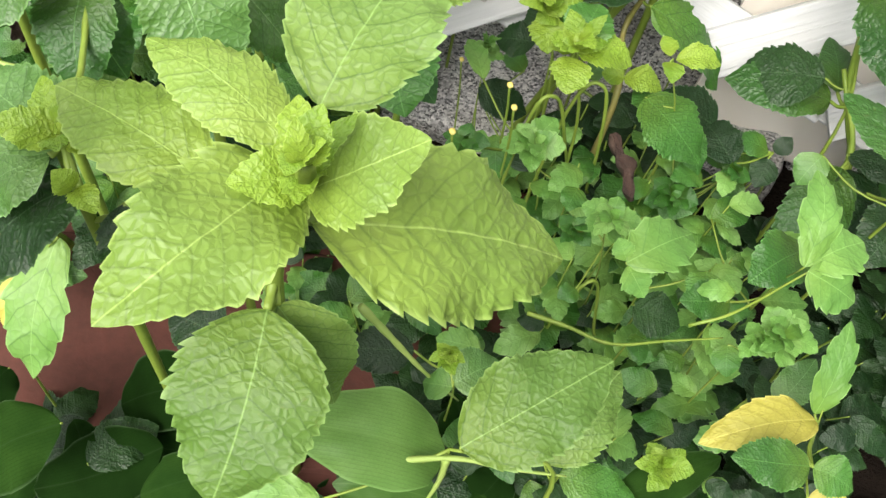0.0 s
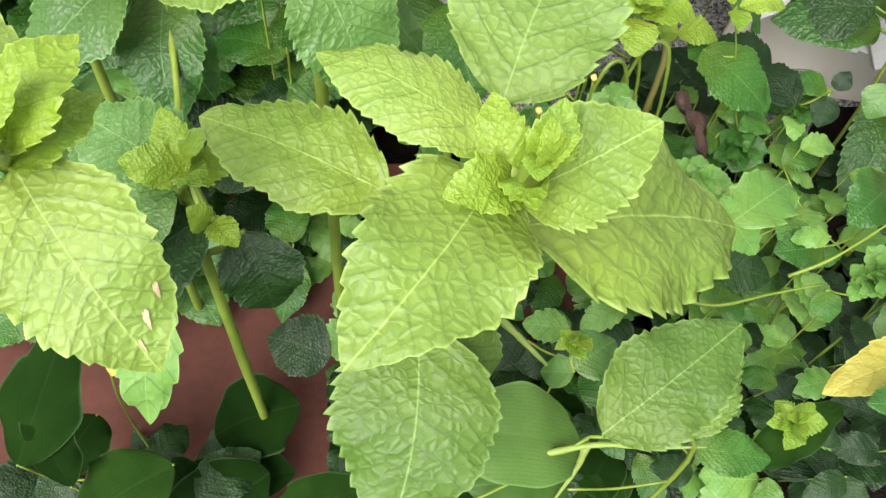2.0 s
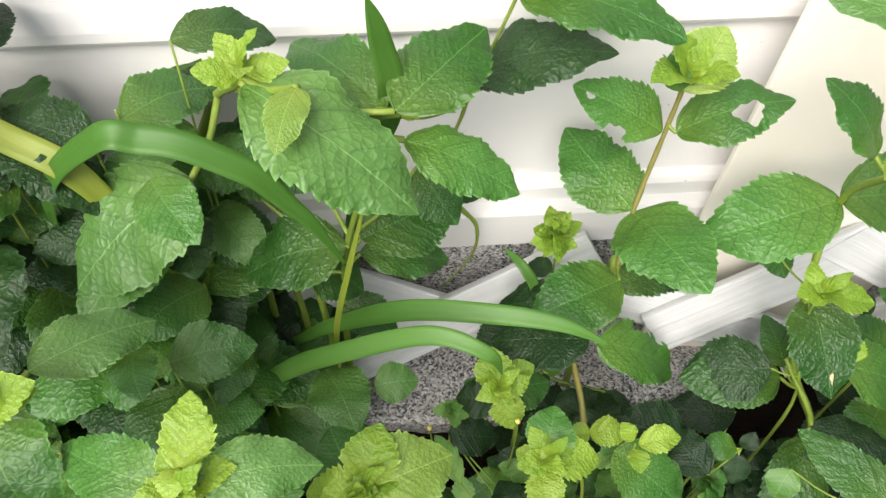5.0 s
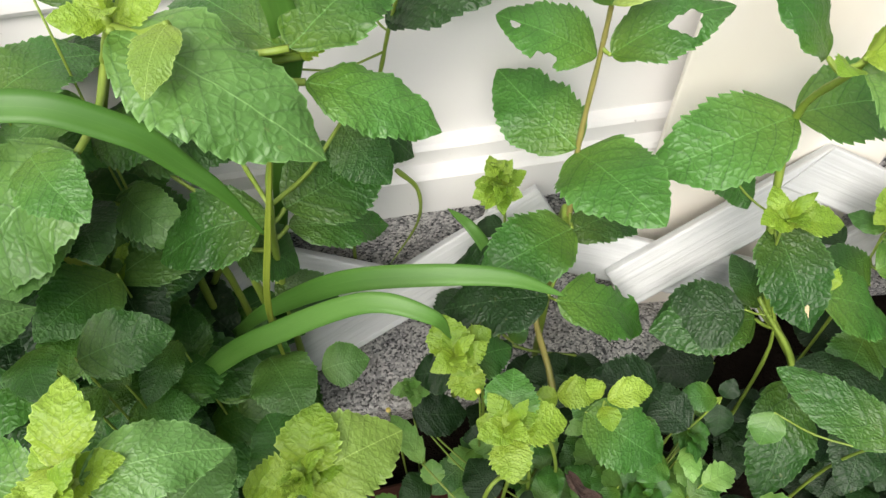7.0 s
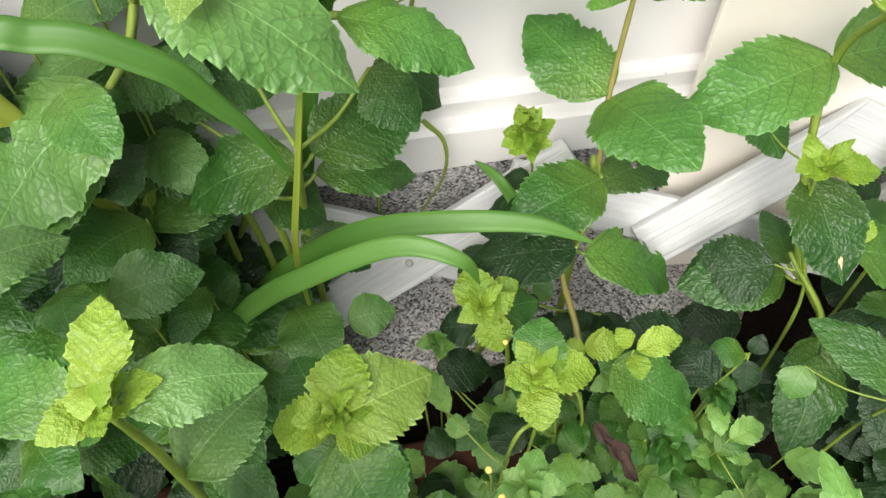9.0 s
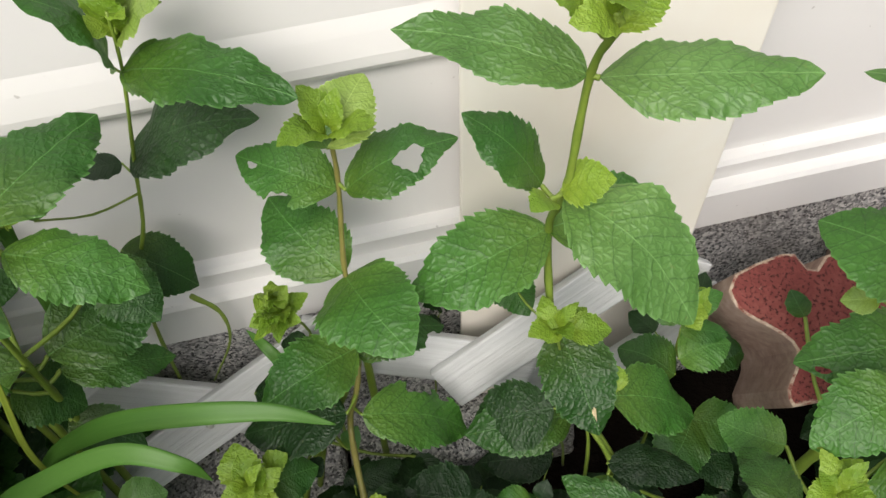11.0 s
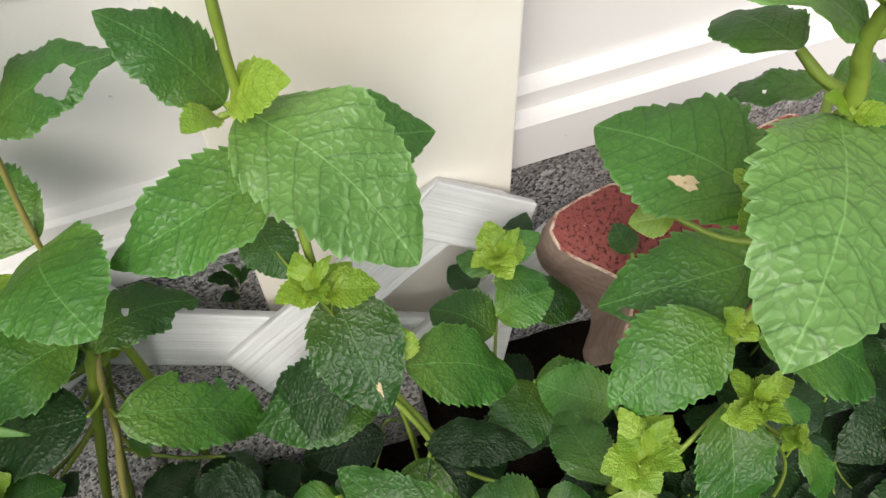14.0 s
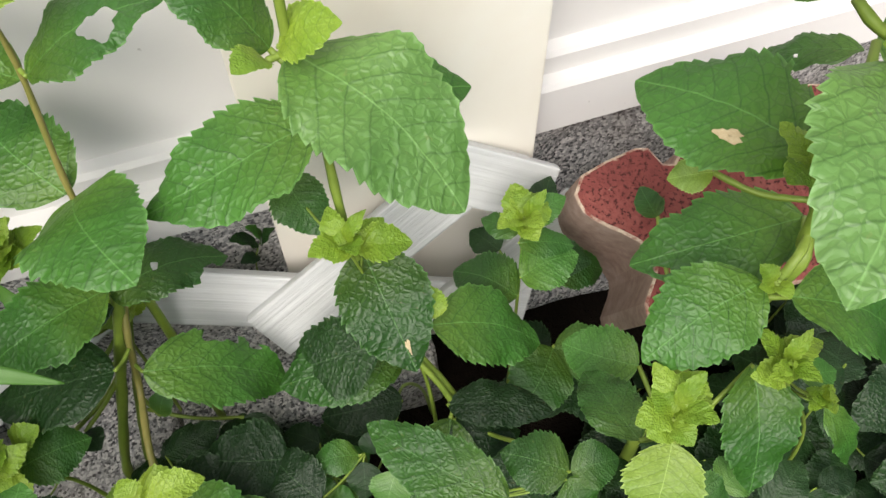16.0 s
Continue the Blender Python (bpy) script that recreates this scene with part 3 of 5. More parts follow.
def trellis():
    """Crossing slats in two layers, riveted where they cross; origin at the notch between two slats."""
    root = new("garden_trellis")
    root.matrix_world = LATTICE
    wide, thick, rise, fall = 0.0235, 0.005, radians(28.8), radians(21)

    def slat(u0, u1, at, slope, layer, cuts=()):
        # top edge passes through the point at with the slope; from u0 to u1; cuts: saw lines (u, v, and the side taken off)
        length = (u1 - u0) / math.cos(slope)
        mid = (u0 + u1) / 2
        bm = bmesh.new()
        bevelled_box(bm, (length, thick, wide), Matrix(), 0.0008)
        nrm = Vector((-math.sin(slope), 0, math.cos(slope)))
        centre = Vector((mid, 0, (mid - at[0]) * math.tan(slope) + at[1])) - nrm * wide / 2
        centre.y = layer * (thick + 0.0004)
        place = Matrix.Translation(centre) @ Matrix.Rotation(-slope, 4, "Y")
        back = place.inverted()
        for u, v, nu, nv in cuts:
            bmesh.ops.bisect_plane(bm, geom=bm.verts[:] + bm.edges[:] + bm.faces[:], plane_co=back @ Vector((u, 0, v)), plane_no=back.to_3x3() @ Vector((nu, 0, nv)), clear_outer=True)
            bmesh.ops.holes_fill(bm, edges=[e for e in bm.edges if e.is_boundary])
        ob = part("slat", bm, TRELLIS, root)
        ob.matrix_local = place

    def rivet(u, v):
        bm = bmesh.new()
        bmesh.ops.create_uvsphere(bm, u_segments=10, v_segments=6, radius=0.002, matrix=pose(u, -thick * 0.55, v) @ Matrix.Diagonal((1, 0.5, 1, 1)))
        part("rivet", bm, RIVET, root, smooth=True)

    step = 0.116
    for k in range(-4, 1):
        slat(k * step - (0.020 if k == 0 else 0.088), k * step + (0.09 if k == 0 else 0.066), (k * step, 0.0), rise, 0, ((0.0735, 0.0404, 0.485, 0.875),) if k == 0 else ())
        slat(k * step - 0.070, k * step + (0.055 if k == 0 else 0.036), (k * step, 0.0), -fall, 1)
        if k == -1:
            rivet(k * step - 0.004, -0.015)
    slat(0.030, 0.1085, (0.0735, 0.0404), -radians(29), -0.15, ((0.0735, 0.0404, -0.62, 0.79),))
    slat(0.030, 0.094, (0.058, -0.020), -fall, 1)
    slat(0.044, 0.112, (0.058, -0.020), rise, 0)
    tagged(root, "white wood-grained plastic lattice trellis leaning on the wall", "trellis")


trellis()


def edging_brick():
    """A red paver with wavy sides, tipped up on its edge."""
    left, right = [], []
    for i in range(15):
        s = i / 14
        w = 0.0145 * math.sin(min(s * 1.12, 1) * math.pi - 0.35) ** 2 * (1 if s > 0.1 else 0.4) + 0.012 * s
        left.append((w - 0.005, -s * 0.050))
        right.append((0.085 + w * 0.5, -s * 0.050))
    top = [(0.0, 0.006), (0.010, 0.009), (0.022, 0.011), (0.0265, 0.010), (0.030, 0.003), (0.0335, 0.002), (0.0385, 0.007), (0.048, 0.008), (0.075, 0.006)]
    outline = left[::-1] + top + right
    bm = bmesh.new()
    top = [bm.verts.new((x, y, 0)) for x, y in outline]
    face = bm.faces.new(top)
    made = bmesh.ops.extrude_face_region(bm, geom=[face])
    for v in made["geom"]:
        if isinstance(v, bmesh.types.BMVert):
            v.co.z -= 0.06
    bmesh.ops.recalc_face_normals(bm, faces=bm.faces[:])
    rim = [e for e in bm.edges if all(abs(v.co.z) < 1e-6 for v in e.verts)]
    bmesh.ops.bevel(bm, geom=rim, offset=0.0022, segments=3, affect="EDGES", profile=0.6)
    me = bpy.data.meshes.new("edging_brick")
    bm.to_mesh(me)
    bm.free()
    me.materials.append(BRICK)
    me.materials.append(BRICK_SIDE)
    me.materials.append(BRICK_RIM)
    for p in me.polygons:
        p.material_index = 0 if p.normal.z > 0.97 else 2 if p.normal.z > 0.2 else 1
    ob = new("edging_brick", me)
    n = Vector((-0.05, -0.45, 0.9)).normalized()
    x = Vector((0.98, -0.02, 0.1))
    x = (x - n * x.dot(n)).normalized()
    y = n.cross(x)
    ob.matrix_world = Matrix(((x.x, y.x, n.x, 0.218), (x.y, y.y, n.y, 0.295), (x.z, y.z, n.z, 0.146), (0, 0, 0, 1)))
    tagged(ob, "chipped red wavy-edged paving brick tipped up beside the trellis", "brick")
    return ob


tipped = edging_brick()
copy_thing(tipped, Matrix.Translation((0.090, 0.027, -0.014)) @ tipped.matrix_world)

for i, (x, y, rz, z) in enumerate(((-0.105, 0.12, 12, 0.006), (0.005, 0.145, 9, 0.004), (-0.21, 0.05, 10, 0.004), (-0.02, 0.03, 12, 0.0), (-0.2, 0.17, 10, 0.0))):
    rough_block("ground_brick", (0.1, 0.2, 0.06) if i % 2 else (0.2, 0.1, 0.06), pose(x, y, z - 0.012, 0, 0, rz), OLD_BRICK, "worn reddish paving brick sunk in the soil", "brick", 0.0012, 6, seed=i * 1.7, bevel=0.004)


# ---- low growth that fills the bed ----
def low_growth(rng, count, xs, ys, heights, kinds, lengths, name="weed", label="low green seedling filling the bed between larger plants"):
    for _ in range(count):
        x, y, h = rng.uniform(*xs), rng.uniform(*ys), rng.uniform(*heights)
        if -0.15 < x < -0.05 and 0.078 < y < 0.158 or -0.03 < x < 0.012 and 0.112 < y < 0.145:
            continue
        leaves = []
        lean = (rng.uniform(-0.01, 0.01), rng.uniform(-0.015, 0.005))
        for k in range(rng.randint(5, 8)):
            s = 1 - 0.13 * k + rng.uniform(-0.03, 0.03)
            z = h * max(s, 0.25)
            a = rng.uniform(0, 6.28)
            ln = rng.uniform(*lengths) * (0.75 + 0.08 * k)
            bx, by = x + lean[0] * s, y + lean[1] * s
            leaves.append((bx, by, z, bx + ln * math.cos(a), by + ln * math.sin(a), max(z + rng.uniform(-0.35, 0.2) * ln, 0.006), ln * rng.uniform(0.55, 0.75), rng.choice(kinds), rng.uniform(-12, 12)))
        plant(name, label, 0.0008, [(x + lean[0], y + lean[1], h), (x + lean[0] * 0.5, y + lean[1] * 0.5, h * 0.5), (x, y, 0.0)], leaves)


# ---- grass, runners, dry bits ----
def grass_blade(points, width, label="long flat green grass blade arching between the mint", material=None):
    path = smooth_path(points, 10)
    n = len(path)
    root = new("grass_blade")
    root.location = points[0]
    verts, faces, uvs = [], [], []
    for i, p in enumerate(path):
        d = path[min(i + 1, n - 1)] - path[max(i - 1, 0)]
        d /= np.linalg.norm(d)
        side = np.cross(d, (0.1, -0.5, 0.8))
        side /= np.linalg.norm(side)
        up = np.cross(side, d)
        s = i / (n - 1)
        w = width * min(1.0, 0.45 + 1.6 * s) * (1 - s ** 5 * 0.95) / 2
        for k in (-1, -0.5, 0, 0.5, 1):
            verts.append(p - np.array(points[0]) + side * w * k + up * 0.16 * w * abs(k))
            uvs.append((s, 0.5 + 0.5 * k))
    faces = [(i * 5 + k, i * 5 + k + 1, (i + 1) * 5 + k + 1, (i + 1) * 5 + k) for i in range(n - 1) for k in range(4)]
    me = mesh_object("blade", verts, faces, material or BLADE, root, uvs=uvs)
    solid = me.modifiers.new("thick", "SOLIDIFY")
    solid.thickness = 0.0003
    tagged(root, label, "grass", "grass blades in the bed")
    return root


def runner(points, r0, r1, label, rooted=True):
    """A runner or loose stem whose two ends bend down to the soil."""
    root = new("plant_runner")
    p = [np.array(q, dtype=float) for q in points]
    for end, inner in ((0, 1), (-1, -2)):
        out = p[end] - p[inner]
        out[2] = 0
        out *= 0.010 / max(np.linalg.norm(out), 1e-6)
        if rooted and p[end][2] > 0.03:
            extra = [p[end] + out + np.array((0, 0, -0.016)), np.array((*(p[end] + out * 1.5)[:2], 0.0))]
            p = (extra[::-1] + p) if end == 0 else (p + extra)
    root.location = p[-1]
    tube("runner_stem", [tuple(q - p[-1]) for q in p], r0, r1 if rooted else 0.0003, PALE_STEM if "pale" in label else STEM, root)
    tagged(root, label, "plant stem")


def dry_leaf(a, b, width, label):
    """A shrivelled leaf rolled along its length."""
    root = new("dry_leaf")
    root.location = a
    n, m = 16, 9
    a, b = np.array(a), np.array(b)
    d = (b - a)
    side = np.cross(d, (0, -0.3, 1))
    side /= np.linalg.norm(side)
    up = np.cross(side, d)
    up /= np.linalg.norm(up)
    verts = []
    for i in range(n):
        s = i / (n - 1)
        w = width * (math.sin(math.pi * min(1, s * 0.9 + 0.08)) ** 0.7) * (1 + 0.25 * math.sin(s * 17))
        for k in range(m):
            ang = (k / (m - 1) - 0.5) * 4.2 + 0.5 * math.sin(s * 7)
            verts.append(d * s + side * (w * 0.35 * math.sin(ang) + 0.1 * width * math.sin(s * 9)) + up * (w * 0.35 * (1 - math.cos(ang)) + 0.16 * width * math.sin(s * 13 + k * 1.7) + 0.10 * width * math.sin(s * 31 + k * 2.9)))
    faces = [(i * m + k, i * m + k + 1, (i + 1) * m + k + 1, (i + 1) * m + k) for i in range(n - 1) for k in range(m - 1)]
    mesh_object("curled_blade", verts, faces, DEAD, root)
    tagged(root, label, "leaf")


def tiny_flower(p, r):
    root = new("tiny_flower")
    root.location = p
    bm = bmesh.new()
    bmesh.ops.create_icosphere(bm, subdivisions=2, radius=r, matrix=Matrix.Diagonal((1, 1, 0.8, 1)))
    for v in bm.verts:
        v.co *= 1 + 0.25 * noise.noise(v.co * 900)
    part("head", bm, PETAL, root, smooth=True)
    tube("flower_stalk", [(0, 0, -r * 0.5), (0.002, 0.003, -0.03), (0.004, 0.006, -p[2])], 0.0004, 0.0005, STEM, root, sides=5, steps=4)
    tagged(root, "tiny pale yellow weed flower on a thin stalk", "flower", "tiny weed flowers")


bed = random.Random(11)
low_growth(bed, 40, (-0.10, 0.10), (0.10, 0.265), (0.03, 0.07), "mpmpd", (0.014, 0.026))
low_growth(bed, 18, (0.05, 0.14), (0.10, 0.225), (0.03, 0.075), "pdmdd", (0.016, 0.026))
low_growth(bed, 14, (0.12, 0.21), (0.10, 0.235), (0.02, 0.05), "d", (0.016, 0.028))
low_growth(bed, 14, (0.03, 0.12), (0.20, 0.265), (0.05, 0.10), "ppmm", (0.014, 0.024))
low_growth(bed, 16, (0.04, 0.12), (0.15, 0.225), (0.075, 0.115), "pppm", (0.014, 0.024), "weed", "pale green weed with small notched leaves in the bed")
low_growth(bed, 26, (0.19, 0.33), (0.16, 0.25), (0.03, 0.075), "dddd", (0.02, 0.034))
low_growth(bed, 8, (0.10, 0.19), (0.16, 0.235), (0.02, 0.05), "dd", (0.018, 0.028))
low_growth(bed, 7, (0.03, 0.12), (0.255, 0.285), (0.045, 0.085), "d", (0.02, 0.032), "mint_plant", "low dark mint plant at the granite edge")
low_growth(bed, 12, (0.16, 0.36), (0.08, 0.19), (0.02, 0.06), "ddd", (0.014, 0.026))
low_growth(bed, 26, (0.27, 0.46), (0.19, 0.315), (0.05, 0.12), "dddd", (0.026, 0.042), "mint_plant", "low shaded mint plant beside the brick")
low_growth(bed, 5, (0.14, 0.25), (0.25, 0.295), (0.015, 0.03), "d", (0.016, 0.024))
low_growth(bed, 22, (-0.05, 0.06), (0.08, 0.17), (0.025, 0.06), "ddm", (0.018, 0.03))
low_growth(bed, 16, (-0.26, -0.065), (0.13, 0.25), (0.04, 0.12), "mmdg", (0.02, 0.034))
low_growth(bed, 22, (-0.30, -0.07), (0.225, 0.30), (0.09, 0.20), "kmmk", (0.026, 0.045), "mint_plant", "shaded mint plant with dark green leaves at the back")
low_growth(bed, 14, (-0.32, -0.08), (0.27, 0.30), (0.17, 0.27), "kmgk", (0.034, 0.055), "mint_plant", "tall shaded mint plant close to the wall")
low_growth(bed, 9, (-0.16, -0.09), (0.27, 0.305), (0.19, 0.255), "dmmd", (0.034, 0.05), "mint_plant", "tall shaded mint plant close to the wall")
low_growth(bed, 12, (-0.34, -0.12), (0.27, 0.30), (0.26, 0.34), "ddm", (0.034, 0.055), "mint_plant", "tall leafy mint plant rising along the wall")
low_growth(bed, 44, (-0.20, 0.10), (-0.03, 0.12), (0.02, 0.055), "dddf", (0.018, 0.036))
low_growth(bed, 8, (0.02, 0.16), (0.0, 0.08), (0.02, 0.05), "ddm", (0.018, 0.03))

grass_blade([(-0.090, 0.256, 0.090), (-0.080, 0.252, 0.120), (-0.062, 0.249, 0.147), (-0.043, 0.245, 0.167), (-0.011, 0.242, 0.187), (0.009, 0.236, 0.186), (0.015, 0.236, 0.172)], 0.0075)
grass_blade([(-0.070, 0.280, 0.110), (-0.049, 0.272, 0.140), (-0.020, 0.264, 0.166), (0.010, 0.257, 0.177), (0.035, 0.253, 0.178), (0.054, 0.249, 0.171)], 0.0080)
grass_blade([(-0.168, 0.300, 0.000), (-0.160, 0.296, 0.120), (-0.134, 0.272, 0.215), (-0.104, 0.262, 0.254), (-0.091, 0.262, 0.255), (-0.080, 0.262, 0.253), (-0.068, 0.262, 0.246), (-0.061, 0.262, 0.240), (-0.054, 0.262, 0.229), (-0.047, 0.262, 0.218), (-0.039, 0.262, 0.197)], 0.0085)
grass_blade([(-0.047, 0.262, 0.110), (-0.044, 0.255, 0.166), (-0.037, 0.256, 0.205), (-0.030, 0.259, 0.238)], 0.0022, "upright yellowish grass blade under a large mint leaf", YELLOW_BLADE)
grass_blade([(-0.095, 0.270, 0.150), (-0.115, 0.269, 0.224), (-0.136, 0.273, 0.242), (-0.158, 0.274, 0.257), (-0.180, 0.276, 0.268)], 0.0090, "broad yellowing grass blade among the mint", YELLOW_BLADE)
grass_blade([(-0.050, 0.312, 0.120), (-0.036, 0.300, 0.200), (-0.024, 0.282, 0.252), (-0.026, 0.279, 0.277), (-0.029, 0.279, 0.291)], 0.0085, "pointed green grass blade rising over a large leaf")
grass_blade([(0.038, 0.279, 0.130), (0.035, 0.289, 0.140), (0.028, 0.296, 0.150), (0.020, 0.306, 0.150)], 0.005)
runner([(-0.034, 0.080, 0.110), (-0.023, 0.073, 0.115), (-0.014, 0.069, 0.116), (0.005, 0.070, 0.116), (0.025, 0.076, 0.116), (0.041, 0.078, 0.114), (0.057, 0.081, 0.112)], 0.0018, 0.0013, "pale creeping mint runner lying over broad leaves", rooted=False)
runner([(0.023, 0.076, 0.116), (0.023, 0.073, 0.102), (0.020, 0.068, 0.082)], 0.0013, 0.001, "thin pale side branch of a mint runner", rooted=False)
runner([(-0.010, 0.100, 0.142), (0.000, 0.099, 0.130), (0.011, 0.100, 0.112), (0.024, 0.107, 0.082)], 0.0013, 0.0011, "pale green stem slanting through the leaves", rooted=False)
runner([(0.039, 0.138, 0.097), (0.053, 0.137, 0.097), (0.069, 0.135, 0.097), (0.088, 0.142, 0.097), (0.107, 0.149, 0.097)], 0.0009, 0.0007, "brownish knotted runner between the weeds", rooted=False)
runner([(0.093, 0.147, 0.102), (0.104, 0.150, 0.112), (0.114, 0.152, 0.140)], 0.0007, 0.0006, "knotted thin green weed stem", rooted=False)
runner([(0.030, 0.205, 0.132), (0.040, 0.212, 0.102), (0.050, 0.229, 0.062)], 0.0008, 0.0006, "thin green weed stem")
runner([(0.046, 0.216, 0.132), (0.053, 0.217, 0.102), (0.058, 0.228, 0.062)], 0.0008, 0.0006, "thin green weed stem")
runner([(0.064, 0.168, 0.082), (0.077, 0.176, 0.032)], 0.0008, 0.0006, "thin green weed stem")
runner([(0.001, 0.318, 0.161), (0.009, 0.318, 0.148), (0.008, 0.318, 0.127), (-0.005, 0.316, 0.101)], 0.0012, 0.0009, "curling thin stem at the wall foot", rooted=False)
runner([(-0.063, 0.291, 0.150), (-0.081, 0.305, 0.110), (-0.101, 0.318, 0.060)], 0.0016, 0.0014, "dark green stem in the shade")
runner([(-0.077, 0.292, 0.150), (-0.078, 0.292, 0.100), (-0.068, 0.288, 0.050)], 0.0016, 0.0014, "dark green stem in the shade")
runner([(-0.201, 0.181, 0.102), (-0.173, 0.179, 0.102), (-0.147, 0.178, 0.102)], 0.0012, 0.001, "pale dry twig among leaves")
runner([(0.145, 0.286, 0.050), (0.139, 0.283, 0.030)], 0.0008, 0.0007, "thin pale stem in the dark gap")
runner([(0.062, 0.288, 0.160), (0.061, 0.283, 0.152), (0.044, 0.286, 0.099), (0.023, 0.288, 0.030), (0.023, 0.288, 0.000)], 0.0018, 0.0021, "thick dark green lower stem of the leaning mint")
dry_leaf((0.054, 0.209, 0.118), (0.068, 0.192, 0.104), .008, "shrivelled brown leaf caught between the weeds")
dry_leaf((-0.165, 0.189, 0.122), (-0.164, 0.189, 0.102), .008, "shrivelled dark brown leaf hanging by the trellis")
tiny_flower((0.013, 0.184, 0.152), .0011)
tiny_flower((0.016, 0.176, 0.151), .0011)
tiny_flower((0.000, 0.159, 0.152), .0011)
tiny_flower((-0.009, 0.246, 0.100), .0011)
tiny_flower((0.025, 0.237, 0.130), .0011)

# ---- the plants ----
plant("mint_plant", "bright yellow-green mint plant with a wide open leaf rosette", .003, [(-.013, .073, .227), (-.018, .083, .205), (-.026, .084, .175), (-.029, .087, 0)], [
    (-0.0175, 0.0761, 0.2315, -0.0437, 0.0863, 0.2348, 0.0141, "y"),
    (-.016, .087, .229, -.006, .119, .241, .026, "n"),
    (-.013, .07, .229, .004, .076, .241, .017, "y"),
    (-0.0117, 0.0695, 0.2224, 0.0315, 0.0916, 0.1991, 0.0312, "y"),
    (-0.0159, 0.0738, 0.2274, -0.0321, 0.042, 0.2269, 0.0236, "y"),
    (-0.0317, 0.0769, 0.2161, -0.0642, 0.0867, 0.2169, 0.0187, "y", 0, ((0.7, -0.45, 0.025),)),
    (-.011, .067, .24, -.01, .071, .248, .006, "t"),
    (-.012, .067, .242, -.012, .062, .243, .004, "t"),
    (-.011, .066, .241, -.012, .066, .25, .004, "t"),
] + [
    (-.011, .066, .241, -.008, .066, .247, .004, "t"),
    (-.025, .077, .173, -.025, .04, .152, .034, "n"),
    (-.024, .08, .17, -.009, .074, .137, .021, "n"),
    (-.013, .073, .226, 0, .076, .231, .009, "t", -9),
    (-.013, .073, .227, -.018, .083, .235, .008, "t", -11),
    (-.013, .073, .228, -.023, .066, .232, .009, "t", -9),
    (-.013, .073, .229, -.011, .063, .236, .007, "t", 14),
    (-.013, .073, .23, -.007, .077, .241, .005, "t", -2),
])
plant("mint_plant", "silvery green mint plant with pale spotted leaves", .002, [(-.071, .09, .195), (-.076, .093, .175), (-.077, .094, 0)], [
    (-.071, .09, .195, -.094, .098, .2, .02, "g"),
    (-.074, .088, .192, -.09, .079, .177, .016, "g"),
    (-.091, .139, .195, -.085, .116, .177, .019, "m"),
    (-.071, .089, .183, -.091, .072, .163, .025, "d"),
    (-.067, .083, .19, -.07, .083, .195, .006, "t"),
    (-.066, .084, .19, -.06, .079, .19, .006, "t"),
    (-.066, .095, .17, -.06, .087, .15, .019, "d"),
    (-.071, .09, .194, -.06, .096, .199, .009, "t", -3),
    (-.071, .09, .195, -.078, .099, .203, .008, "t", -8),
] + [
    (-.071, .09, .196, -.083, .088, .2, .009, "t", -4),
    (-.071, .09, .197, -.065, .082, .204, .007, "t", 1),
    (-.071, .09, .198, -.064, .092, .209, .005, "t", 5),
])
plant("mint_plant", "yellow-green mint plant with broad serrated leaves", .002, [(-.048, .104, .243), (-.051, .115, .205), (-.052, .118, 0)], [
    (-.047, .104, .237, -.036, .095, .217, .018, "g"),
    (-.049, .109, .241, -.07, .151, .243, .022, "g"),
    (-.046, .108, .243, -.033, .135, .25, .02, "y"),
    (-.05, .104, .241, -.072, .098, .231, .019, "y"),
    (-.047, .102, .247, -.056, .108, .255, .008, "t"),
    (-.047, .102, .248, -.043, .108, .255, .006, "t"),
    (-.045, .116, .227, -.031, .119, .205, .014, "g"),
    (-.048, .104, .242, -.036, .108, .247, .009, "t", -6),
    (-.048, .104, .243, -.055, .112, .251, .008, "t", 4),
] + [
    (-.048, .104, .244, -.059, .099, .248, .009, "t", -2),
    (-.048, .104, .245, -.044, .095, .252, .007, "t", 4),
    (-.048, .104, .246, -.042, .108, .257, .005, "t", 16),
])
plant("mint_plant", "yellow-topped mint plant with layered serrated leaves", .002, [(-.102, .13, .24), (-.113, .137, .195), (-.116, .139, 0)], [
    (-.102, .13, .241, -.118, .171, .245, .023, "y"),
    (-.098, .132, .235, -.077, .162, .227, .022, "m"),
    (-.103, .131, .241, -.122, .138, .243, .014, "t"),
    (-.107, .132, .233, -.127, .126, .225, .017, "m"),
    (-.102, .129, .238, -.107, .109, .224, .024, "y"),
    (-.098, .126, .245, -.101, .128, .252, .007, "t"),
    (-.098, .127, .245, -.091, .132, .252, .01, "t"),
    (-.096, .134, .205, -.115, .115, .19, .023, "g"),
    (-.097, .136, .195, -.08, .127, .175, .019, "m"),
] + [
    (-.166, .159, .132, -.163, .138, .112, .017, "m"),
    (-.102, .13, .239, -.09, .136, .244, .009, "t", -7),
    (-.102, .13, .24, -.108, .139, .248, .008, "t", -8),
    (-.102, .13, .241, -.114, .129, .245, .009, "t", 8),
    (-.102, .13, .242, -.099, .121, .249, .007, "t", -2),
    (-.102, .13, .243, -.096, .134, .254, .005, "t", -4),
])
